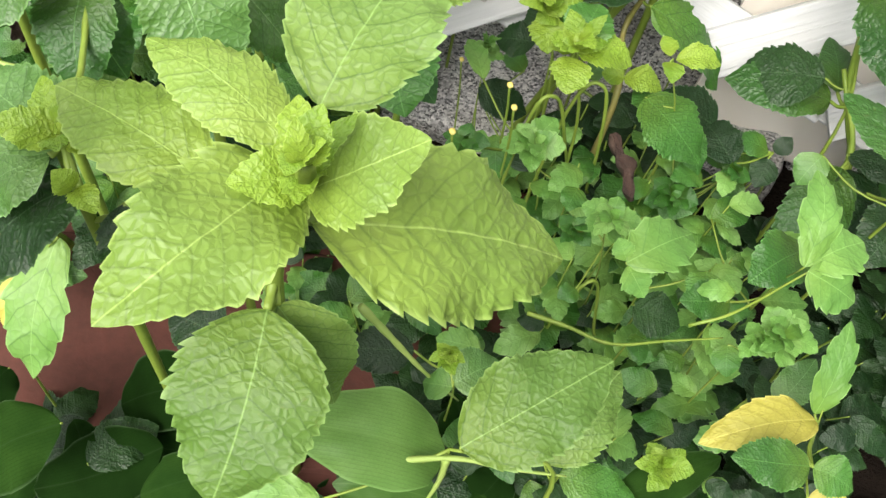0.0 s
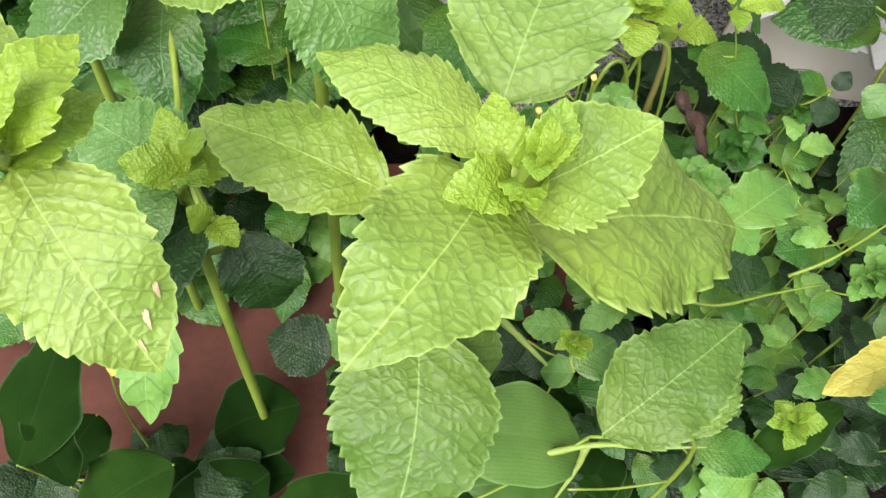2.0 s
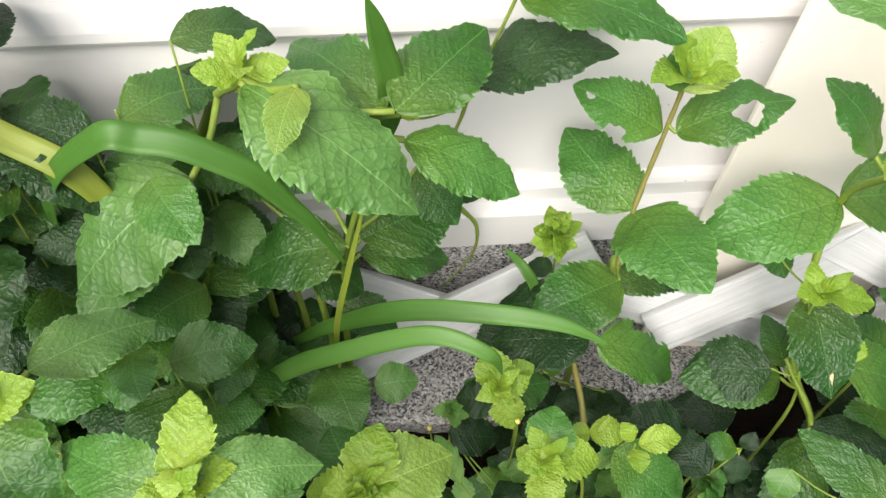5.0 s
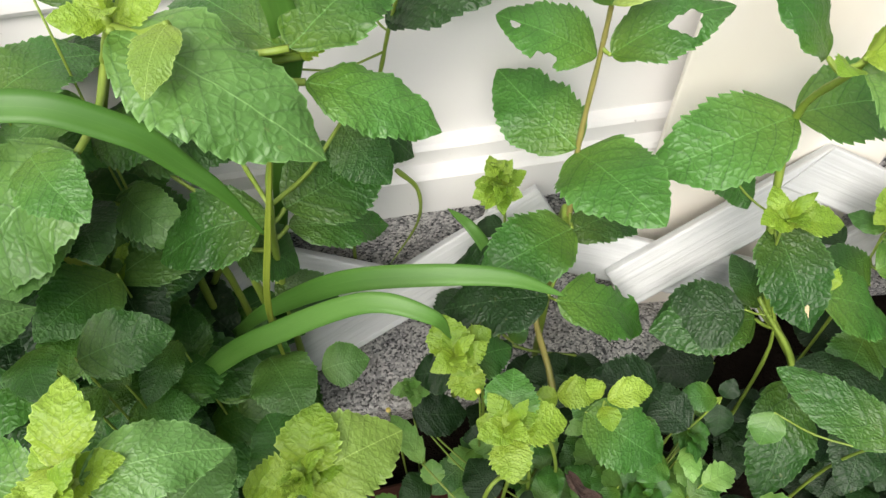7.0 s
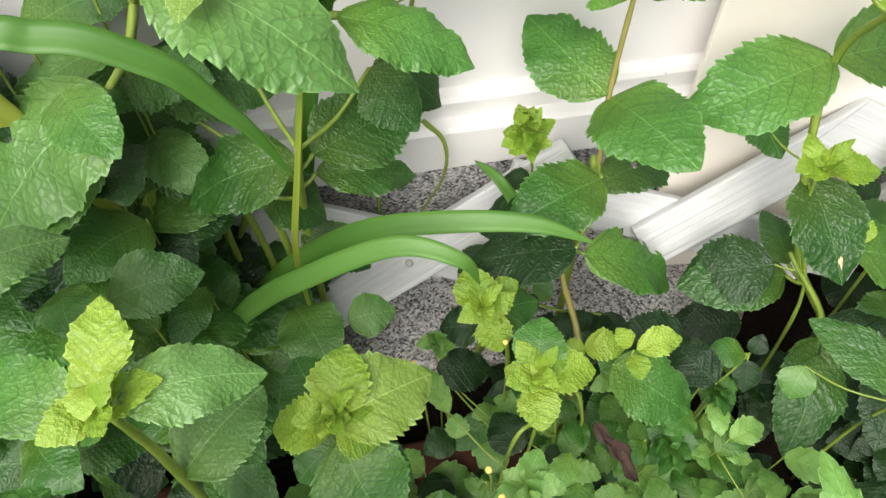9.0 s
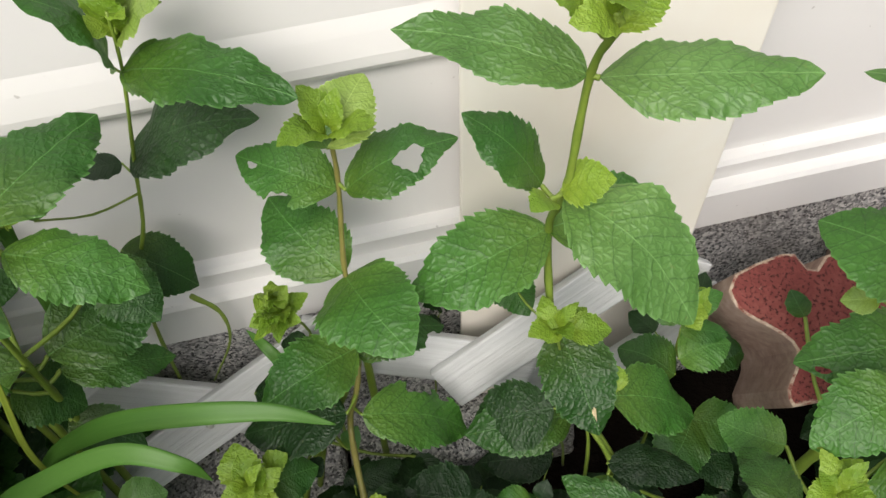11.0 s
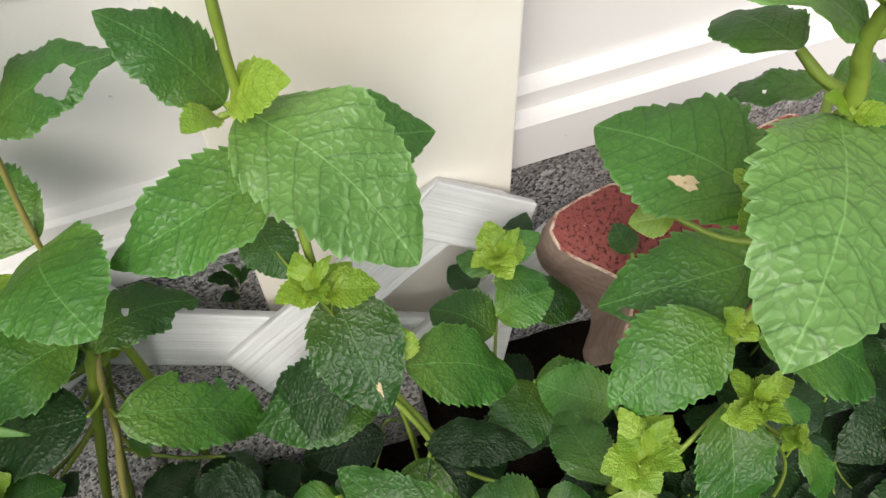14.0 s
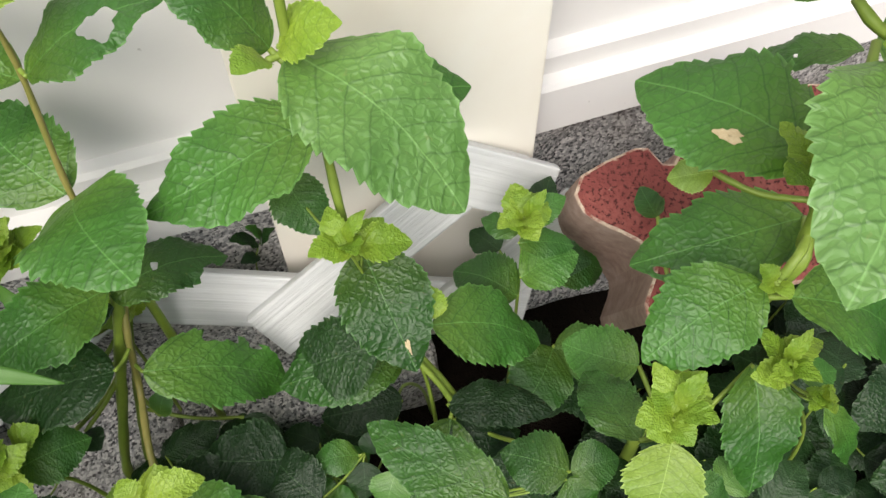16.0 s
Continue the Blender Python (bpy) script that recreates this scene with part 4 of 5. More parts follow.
plant("mint_plant", "tall pale green mint plant with drooping large leaves", .002, [(-.072, .055, .243), (-.09, .078, .19), (-.125, .12, .1), (-.158, .162, 0)], [
    (-.071, .055, .242, -.053, .039, .227, .019, "y", 0, (), ((0.78, 0.45, 0.04), (0.86, 0.1, 0.03), (0.7, 0.75, 0.03))),
    (-.073, .056, .243, -.085, .075, .25, .012, "y"),
    (-.07, .054, .246, -.064, .066, .253, .01, "t"),
    (-.072, .055, .243, -.088, .052, .235, .01, "t"),
    (-.076, .054, .235, -.092, .048, .215, .012, "g"),
    (-.072, .055, .242, -.062, .063, .247, .009, "t", -2),
    (-.072, .055, .243, -.077, .065, .251, .008, "t", 8),
    (-.072, .055, .244, -.084, .053, .248, .009, "t", -14),
    (-.072, .055, .245, -.07, .045, .252, .007, "t", 18),
] + [
    (-.072, .055, .246, -.065, .057, .257, .005, "t", 6),
])
plant("mint_plant", "mint plant with a yellow-green tip and four spread leaves", .002, [(-.11, .187, .247), (-.132, .205, .19), (-.165, .235, .1), (-.19, .252, 0)], [
    (-.111, .186, .247, -.135, .229, .25, .022, "y"),
    (-.105, .198, .243, -.083, .219, .232, .018, "g"),
    (-.11, .187, .245, -.095, .165, .229, .023, "m"),
    (-.118, .188, .239, -.163, .185, .212, .021, "g"),
    (-.133, .206, .232, -.154, .226, .227, .013, "g"),
    (-.107, .184, .251, -.095, .189, .257, .011, "t"),
    (-.109, .182, .249, -.119, .177, .251, .01, "t"),
    (-.107, .183, .253, -.102, .185, .261, .007, "t"),
    (-.11, .187, .246, -.097, .19, .251, .009, "t", 19),
] + [
    (-.11, .187, .247, -.116, .196, .255, .008, "t", 0),
    (-.11, .187, .248, -.12, .18, .252, .009, "t", -8),
    (-.11, .187, .249, -.108, .177, .256, .007, "t", 2),
    (-.11, .187, .25, -.104, .19, .261, .005, "t", 4),
])
plant("mint_plant", "small mint plant with a young upright tip", .002, [(-.065, .173, .237), (-.068, .179, .18), (-.069, .18, 0)], [
    (-.067, .172, .239, -.096, .183, .235, .016, "m"),
    (-.062, .174, .239, -.035, .181, .232, .016, "g"),
    (-.064, .175, .243, -.064, .191, .25, .012, "t"),
    (-.065, .175, .244, -.065, .168, .244, .007, "t"),
    (-.068, .179, .18, -.048, .202, .182, .024, "g"),
    (-.065, .173, .235, -.078, .176, .217, .009, "m"),
    (-.065, .173, .236, -.053, .177, .241, .009, "t", -18),
    (-.065, .173, .237, -.068, .183, .245, .008, "t", -17),
    (-.065, .173, .238, -.074, .165, .242, .009, "t", -2),
] + [
    (-.065, .173, .239, -.06, .164, .246, .007, "t", 15),
    (-.065, .173, .24, -.058, .174, .251, .005, "t", 11),
])
plant("mint_plant", "short mint plant with crinkled bright leaves", .002, [(-.03, .197, .168), (-.026, .202, .13), (-.025, .203, 0)], [
    (-.031, .195, .17, -.002, .209, .167, .026, "y"),
    (-.031, .193, .17, -.048, .195, .168, .016, "t"),
    (-.03, .197, .171, -.025, .214, .18, .018, "t"),
    (-.031, .197, .166, -.043, .218, .166, .021, "m"),
    (-.03, .194, .166, -.018, .191, .162, .012, "t"),
    (-.03, .196, .155, -.017, .173, .137, .03, "m"),
    (-.03, .199, .15, -.045, .188, .142, .019, "m"),
    (-.027, .199, .14, -.01, .189, .13, .015, "m"),
    (-.031, .195, .173, -.025, .194, .174, .005, "t", -6),
] + [
    (-.031, .195, .173, -.033, .188, .175, .005, "t", 12),
    (-.031, .195, .173, -.036, .196, .174, .004, "t", -11),
    (-.031, .195, .173, -.03, .2, .175, .005, "t", -14),
    (-.031, .194, .176, -.029, .188, .181, .003, "t", -4),
    (-.031, .194, .176, -.036, .191, .181, .004, "t", -5),
    (-.031, .194, .176, -.031, .194, .183, .004, "t", 15),
    (-.031, .192, .178, -.032, .184, .189, .005, "t", 9),
    (-.031, .192, .178, -.035, .188, .186, .003, "t", -14),
    (-.031, .192, .178, -.03, .192, .182, .002, "t", -7),
] + [
    (-.03, .197, .167, -.017, .199, .172, .009, "t", -15),
    (-.03, .197, .168, -.036, .206, .176, .008, "t", -3),
    (-.03, .197, .169, -.042, .195, .173, .009, "t", -18),
    (-.03, .197, .17, -.027, .188, .177, .007, "t", 15),
    (-.03, .197, .171, -.023, .199, .182, .005, "t", -17),
])
plant("mint_plant", "tall mint plant with one very large pale leaf", .003, [(-.063, .273, .268), (-.093, .317, .21), (-.117, .301, .14), (-.131, .308, 0)], [
    (-0.0619, 0.27, 0.2686, -0.0145, 0.2463, 0.2457, 0.0324, "g"),
    (-0.0195, 0.2698, 0.25, 0.0147, 0.2613, 0.2375, 0.0206, "m"),
    (-.046, .263, .275, -.049, .242, .272, .011, "y"),
    (-.021, .28, .25, -.009, .284, .26, .015, "t"),
    (-.022, .281, .25, -.029, .298, .255, .016, "t"),
    (-.085, .271, .229, -.123, .248, .2, .039, "g"),
    (-.022, .271, .26, .004, .306, .262, .026, "m"),
    (-.025, .277, .255, -.057, .31, .25, .022, "m"),
    (-.063, .273, .267, -.05, .276, .272, .009, "t", 8),
] + [
    (-.063, .273, .268, -.07, .282, .276, .008, "t", -1),
    (-.063, .273, .269, -.075, .27, .273, .009, "t", -3),
    (-.063, .273, .27, -.061, .263, .277, .007, "t", -11),
    (-.063, .273, .271, -.057, .277, .282, .005, "t", -10),
])
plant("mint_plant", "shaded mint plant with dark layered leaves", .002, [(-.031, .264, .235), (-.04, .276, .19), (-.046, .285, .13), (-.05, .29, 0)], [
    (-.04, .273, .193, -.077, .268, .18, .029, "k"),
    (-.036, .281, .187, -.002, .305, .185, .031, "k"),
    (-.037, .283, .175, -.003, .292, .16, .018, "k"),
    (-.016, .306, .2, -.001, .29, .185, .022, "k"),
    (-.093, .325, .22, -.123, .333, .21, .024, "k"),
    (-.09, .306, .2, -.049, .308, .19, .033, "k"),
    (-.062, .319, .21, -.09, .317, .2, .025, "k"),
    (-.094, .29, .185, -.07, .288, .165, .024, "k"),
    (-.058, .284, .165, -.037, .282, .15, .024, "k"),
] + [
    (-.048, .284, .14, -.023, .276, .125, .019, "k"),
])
plant("mint_plant", "low shaded mint shoots with small paired leaves", .002, [(-.097, .278, .16), (-.112, .289, .11), (-.116, .292, 0)], [
    (-.099, .278, .16, -.12, .284, .155, .011, "m"),
    (-.096, .277, .16, -.077, .279, .155, .011, "m"),
    (-.097, .277, .15, -.118, .269, .13, .015, "m"),
    (-.09, .261, .118, -.09, .282, .13, .02, "m"),
    (-.093, .264, .112, -.101, .256, .106, .012, "t"),
    (-.091, .264, .112, -.087, .257, .106, .01, "t"),
    (-.052, .26, .125, -.037, .231, .128, .025, "g"),
    (-.032, .253, .125, -.014, .256, .125, .017, "g"),
    (-.12, .27, .11, -.118, .261, .1, .013, "d"),
] + [
    (-.097, .278, .159, -.084, .281, .164, .009, "t", 18),
    (-.097, .278, .16, -.101, .288, .168, .008, "t", -20),
    (-.097, .278, .161, -.108, .274, .165, .009, "t", -18),
    (-.097, .278, .162, -.093, .269, .169, .007, "t", 16),
    (-.097, .278, .163, -.091, .282, .174, .005, "t", -2),
])
plant("mint_plant", "thin mint stem with a curling runner close to the wall", .001, [(.016, .31, .29), (.013, .312, .27), (.003, .317, .231), (-.003, .318, .205), (-.018, .32, .15), (-.024, .322, 0)], [
    (0.0129, 0.3113, 0.271, 0.0601, 0.292, 0.2703, 0.0224, "m"),
    (.009, .316, .271, -.003, .306, .3, .026, "m"),
    (.015, .316, .279, .033, .311, .295, .021, "y"),
    (.015, .316, .279, .017, .316, .297, .013, "t"),
    (0.0013, 0.318, 0.2313, 0.0465, 0.3074, 0.2526, 0.0255, "d"),
    (-.002, .321, .23, -.014, .316, .231, .011, "d"),
    (-.015, .318, .192, .008, .312, .174, .024, "k"),
    (-.029, .306, .224, -.029, .296, .258, .023, "m"),
    (.015, .316, .279, .027, .322, .284, .009, "t", -14),
] + [
    (.015, .316, .28, .014, .327, .288, .008, "t", 1),
    (.015, .316, .281, .005, .309, .285, .009, "t", -1),
    (.015, .316, .282, .02, .307, .289, .007, "t", -6),
    (.015, .316, .283, .022, .319, .294, .005, "t", -5),
])
plant("mint_plant", "slender mint plant with brownish stem and insect-eaten leaves", .0016, [(.066, .297, .252), (.066, .298, .232), (.063, .293, .194), (.0635, .289, .16), (0.060, 0.279, 0.140), (0.054, 0.278, 0.111), (0.057, 0.245, 0.098), (0.057, 0.245, 0)], [
    (0.0651, 0.2985, 0.2281, 0.0353, 0.3122, 0.235, 0.0221, "m", 0, ((0.42, 0.95, 0.1), (0.8, 0.2, 0.05))),
    (0.068, 0.2946, 0.2317, 0.1033, 0.2977, 0.2444, 0.0233, "m", 0, ((0.6, -0.25, 0.12),)),
    (.065, .294, .25, .078, .31, .262, .02, "y"),
    (.065, .294, .25, .061, .303, .258, .012, "m"),
    (.066, .297, .251, .052, .288, .258, .013, "t", 12),
    (.066, .297, .252, .079, .291, .259, .013, "t", -14),
    (.066, .297, .253, .059, .303, .266, .011, "t", 8),
    (.066, .297, .253, .070, .300, .266, .008, "t", -6),
    (0.0621, 0.2921, 0.1943, 0.039, 0.3248, 0.2024, 0.0286, "m"),
    (0.063, 0.293, 0.1918, 0.0815, 0.2530, 0.1998, 0.0335, "m"),
    (0.0625, 0.2808, 0.1652, 0.0275, 0.2653, 0.1601, 0.0286, "m"),
    (.062, .281, .162, .096, .291, .156, .02, "k", 0, ((0.4, 0.1, 0.04), (0.55, -0.2, 0.03), (0.8, -0.9, 0.1))),
    (.055, .27, .138, .015, .272, .13, .028, "d"),
] + [
    (0.0602, 0.2743, 0.1272, 0.1028, 0.2781, 0.0917, 0.0278, "m", 0, ((0.45, 1.0, 0.12), (0.7, 0.9, 0.05))),
])
plant("mint_plant", "low dark mint shoot crowding the side of the ground brick", 0.0014, [(.205, .272, .082), (.207, .280, .045), (.208, .284, 0)], [
    (.205, .272, .080, .182, .250, .074, .026, "m"),
    (.206, .273, .078, .232, .262, .076, .024, "m"),
    (.206, .276, .060, .190, .298, .058, .024, "d"),
    (.206, .277, .056, .222, .248, .050, .024, "d"),
    (.207, .280, .040, .182, .266, .034, .024, "d"),
    (.207, .280, .036, .230, .282, .036, .022, "d"),
])
plant("mint_plant", "tiny mint shoot with a crinkled young tip", 0.0009, [(.037, .294, .172), (.044, .309, .13), (.046, .313, 0)], [
    (.037, .294, .172, .045, .288, .176, .008, "t", 12),
    (.037, .294, .172, .037, .28, .176, .007, "t", -2),
    (.037, .294, .172, .03, .288, .173, .006, "t", -9),
    (.037, .294, .172, .029, .298, .174, .009, "t", -3),
    (.037, .294, .172, .035, .303, .175, .008, "t", 11),
    (.037, .294, .172, .043, .299, .173, .006, "t", -15),
    (.037, .292, .174, .039, .281, .181, .006, "t", -10),
    (.037, .292, .174, .03, .278, .183, .006, "t", -15),
    (.037, .292, .174, .029, .29, .18, .006, "t", 9),
] + [
    (.037, .292, .174, .035, .291, .183, .005, "t", -15),
    (.037, .292, .174, .042, .291, .178, .005, "t", 6),
    (.036, .29, .177, .033, .274, .19, .007, "t", -11),
    (.036, .29, .177, .03, .283, .186, .004, "t", -12),
    (.036, .29, .177, .036, .28, .191, .006, "t", -14),
    (.037, .297, .18, .04, .291, .181, .005, "t", -7),
    (.037, .297, .18, .032, .294, .182, .005, "t", -12),
    (.037, .297, .18, .033, .301, .182, .005, "t", 11),
    (.037, .297, .18, .041, .301, .181, .004, "t", 3),
] + [
    (.037, .295, .182, .036, .287, .187, .003, "t", 5),
    (.037, .295, .182, .033, .295, .185, .004, "t", 6),
    (.037, .295, .182, .039, .29, .19, .004, "t", -15),
    (.036, .293, .185, .033, .282, .194, .005, "t", -2),
    (.036, .293, .185, .033, .287, .194, .004, "t", -13),
    (.036, .293, .185, .036, .283, .196, .005, "t", 2),
    (.042, .303, .14, .031, .305, .138, .01, "d"),
    (.037, .294, .171, .048, .3, .176, .009, "t", -5),
    (.037, .294, .172, .035, .305, .18, .008, "t", 18),
] + [
    (.037, .294, .173, .027, .288, .177, .009, "t", -8),
    (.037, .294, .174, .04, .285, .181, .007, "t", -11),
    (.037, .294, .175, .042, .298, .185, .005, "t", 19),
])
plant("mint_plant", "tall leaning mint plant with a large quilted leaf", .002, [(.129, .253, .31), (.129, .266, .288), (.128, .268, .248), (.1315, .288, .2075), (.134, .276, .165), (.146, .268, .12), (.163, .251, .085), (.172, .251, 0)], [
    (0.1283, 0.2665, 0.2876, 0.0851, 0.2837, 0.2936, 0.0197, "g"),
    (0.1309, 0.2648, 0.2876, 0.1771, 0.2517, 0.2921, 0.0222, "g"),
    (0.1278, 0.2671, 0.2471, 0.1561, 0.2337, 0.2261, 0.032, "g"),
    (0.1315, 0.289, 0.2075, 0.1732, 0.2881, 0.2097, 0.0300, "m"),
    (0.1315, 0.289, 0.2075, 0.0821, 0.278, 0.1951, 0.0323, "m"),
    (.126, .266, .25, .139, .262, .256, .014, "t"),
    (.123, .266, .247, .116, .26, .25, .009, "t"),
    (0.1238, 0.2775, 0.241, 0.1027, 0.2892, 0.2611, 0.0195, "m"),
    (.127, .262, .305, .132, .259, .315, .011, "t"),
] + [
    (.126, .263, .305, .117, .267, .312, .011, "t"),
    (.127, .253, .309, .139, .257, .314, .009, "t", 11),
    (.127, .253, .31, .123, .263, .318, .008, "t", 19),
    (.127, .253, .311, .116, .248, .315, .009, "t", -10),
    (.127, .253, .312, .128, .243, .319, .007, "t", -4),
    (.127, .253, .313, .133, .256, .324, .005, "t", -8),
])
plant("mint_plant", "mint side shoot with a brown-spotted leaf", .001, [(.132, .269, .176), (.14, .271, .14), (.151, .261, .1), (.156, .259, 0)], [
    (0.1367, 0.2778, 0.1632, 0.145, 0.2439, 0.1417, 0.0287, "k", 0, (), ((0.8, 0.1, 0.055),)),
    (.134, .266, .179, .124, .269, .178, .01, "t"),
    (.134, .267, .179, .15, .264, .179, .012, "t"),
    (0.1533, 0.2588, 0.1415, 0.19, 0.255, 0.1195, 0.0284, "m"),
    (.136, .268, .12, .103, .273, .105, .029, "d", 0, ((0.5, -0.3, 0.03),)),
    (.154, .256, .15, .154, .265, .155, .009, "t"),
    (0.1183, 0.2991, 0.1780, 0.1261, 0.2816, 0.1681, 0.0173, "k"),
    (.132, .269, .175, .144, .274, .18, .009, "t", 7),
    (.132, .269, .176, .129, .279, .184, .008, "t", -18),
] + [
    (.132, .269, .177, .121, .265, .181, .009, "t", 7),
    (.132, .269, .178, .134, .259, .185, .007, "t", 12),
    (.132, .269, .179, .139, .27, .19, .005, "t", 0),
])
plant("mint_plant", "small mint plant growing beside the red brick", .001, [(.193, .288, .145), (.191, .281, .1), (.191, .279, 0)], [
    (.187, .272, .125, .168, .288, .125, .024, "k"),
    (.189, .276, .13, .21, .277, .135, .02, "m"),
    (.192, .288, .145, .193, .3, .152, .011, "t"),
    (0.1897, 0.2829, 0.1408, 0.2082, 0.2783, 0.1387, 0.0119, "m"),
    (0.1905, 0.2856, 0.1429, 0.1800, 0.2954, 0.1422, 0.0101, "k"),
    (0.1924, 0.2869, 0.1443, 0.2091, 0.2924, 0.1487, 0.0109, "m"),
    (0.1951, 0.2836, 0.1329, 0.2151, 0.2758, 0.1297, 0.0152, "d"),
    (.196, .291, .14, .21, .308, .142, .012, "d"),
    (.193, .286, .147, .202, .287, .15, .009, "t"),
    (.192, .287, .147, .184, .286, .15, .008, "t"),
    (.192, .285, .147, .194, .277, .148, .008, "t"),
    (.202, .284, .12, .225, .283, .112, .019, "k"),
    (.188, .296, .12, .18, .308, .12, .014, "d"),
] + [
    (.193, .288, .144, .203, .296, .149, .009, "t", 2),
    (.193, .288, .145, .191, .299, .153, .008, "t", 11),
    (.193, .288, .146, .182, .284, .15, .009, "t", 18),
    (.193, .288, .147, .196, .278, .154, .007, "t", 19),
    (.193, .288, .148, .2, .289, .159, .005, "t", 12),
])
plant("mint_plant", "large mint plant with long overhanging pale leaves", .003, [(.23, .221, .282), (.231, .223, .272), (.236, .224, .256), (.243, .228, .2), (.24, .224, .185), (.229, .233, .115), (.229, .236, 0)], [
    (0.2305, 0.2229, 0.2739, 0.195, 0.2612, 0.2828, 0.0233, "g"),
    (0.233, 0.2232, 0.2566, 0.1983, 0.1802, 0.2532, 0.0311, "g"),
    (.235, .223, .275, .261, .216, .268, .019, "m"),
    (.231, .221, .28, .238, .237, .302, .019, "y"),
    (.228, .218, .285, .221, .224, .292, .01, "t"),
    (.228, .219, .285, .233, .212, .292, .008, "t"),
    (.234, .221, .258, .239, .217, .26, .006, "t"),
    (.234, .222, .258, .228, .223, .262, .006, "t"),
    (.231, .236, .262, .226, .257, .255, .017, "m"),
] + [
    (.253, .246, .24, .283, .242, .226, .022, "m"),
    (.291, .223, .2, .284, .25, .21, .025, "m"),
    (.254, .239, .23, .279, .23, .2, .022, "m"),
    (.23, .221, .281, .241, .227, .286, .009, "t", 20),
    (.23, .221, .282, .223, .23, .29, .008, "t", -15),
    (.23, .221, .283, .219, .217, .287, .009, "t", 14),
    (.23, .221, .284, .234, .212, .291, .007, "t", 16),
    (.23, .221, .285, .237, .223, .295, .005, "t", -7),
])
plant("mint_plant", "broad-leaved mint plant with a brown-scarred leaf over the brick", .002, [(.231, .225, .226), (.243, .228, .2), (.234, .221, .188), (.229, .233, .115), (.229, .235, 0)], [
    (0.2342, 0.2276, 0.2269, 0.207, 0.2639, 0.2243, 0.0363, "m", 0, ((0.3, -1.0, 0.05),), ((0.4, 0.45, 0.07),)),
    (0.2515, 0.2377, 0.189, 0.2067, 0.2437, 0.1749, 0.0284, "m", 0, ((0.84, 0.55, 0.05),)),
    (0.2197, 0.2411, 0.2123, 0.2101, 0.2445, 0.2088, 0.0090, "y", -20),
    (0.229, 0.2207, 0.1911, 0.1972, 0.2138, 0.1772, 0.0248, "m", 0, ((0.93, 0.5, 0.04),)),
    (.238, .218, .185, .272, .205, .165, .027, "m"),
    (.231, .219, .192, .228, .223, .196, .006, "t"),
    (.232, .219, .192, .233, .214, .192, .005, "t"),
    (.231, .218, .192, .227, .219, .192, .004, "t"),
    (.293, .283, .2, .272, .306, .18, .014, "k"),
    (.235, .275, .15, .232, .285, .155, .01, "k"),
] + [
    (.231, .225, .225, .243, .231, .23, .009, "t", -1),
    (.231, .225, .226, .225, .234, .234, .008, "t", -2),
    (.231, .225, .227, .22, .22, .231, .009, "t", 7),
    (.231, .225, .228, .234, .215, .235, .007, "t", 4),
    (.231, .225, .229, .237, .229, .24, .005, "t", -7),
])
plant("mint_plant", "bright low mint plant with holes eaten in its leaves", .002, [(.201, .201, .172), (.224, .212, .1), (.23, .215, 0)], [
    (.2, .196, .166, .192, .183, .15, .021, "y"),
    (.201, .199, .172, .212, .208, .172, .012, "t", 0, ((0.6, 0.1, 0.1),)),
    (.2, .199, .174, .197, .207, .178, .009, "t"),
    (.199, .198, .175, .201, .191, .175, .007, "t"),
    (.198, .197, .174, .191, .196, .175, .007, "t"),
    (.198, .204, .15, .194, .232, .14, .017, "k"),
    (.214, .233, .132, .194, .248, .13, .022, "m"),
    (.239, .217, .15, .233, .19, .122, .024, "m"),
    (.207, .191, .14, .22, .183, .135, .015, "k"),
] + [
    (.201, .201, .171, .212, .208, .176, .009, "t", -13),
    (.201, .201, .172, .199, .212, .18, .008, "t", -1),
    (.201, .201, .173, .189, .199, .177, .009, "t", 8),
    (.201, .201, .174, .207, .193, .181, .007, "t", 0),
    (.201, .201, .175, .208, .204, .185, .005, "t", 6),
])
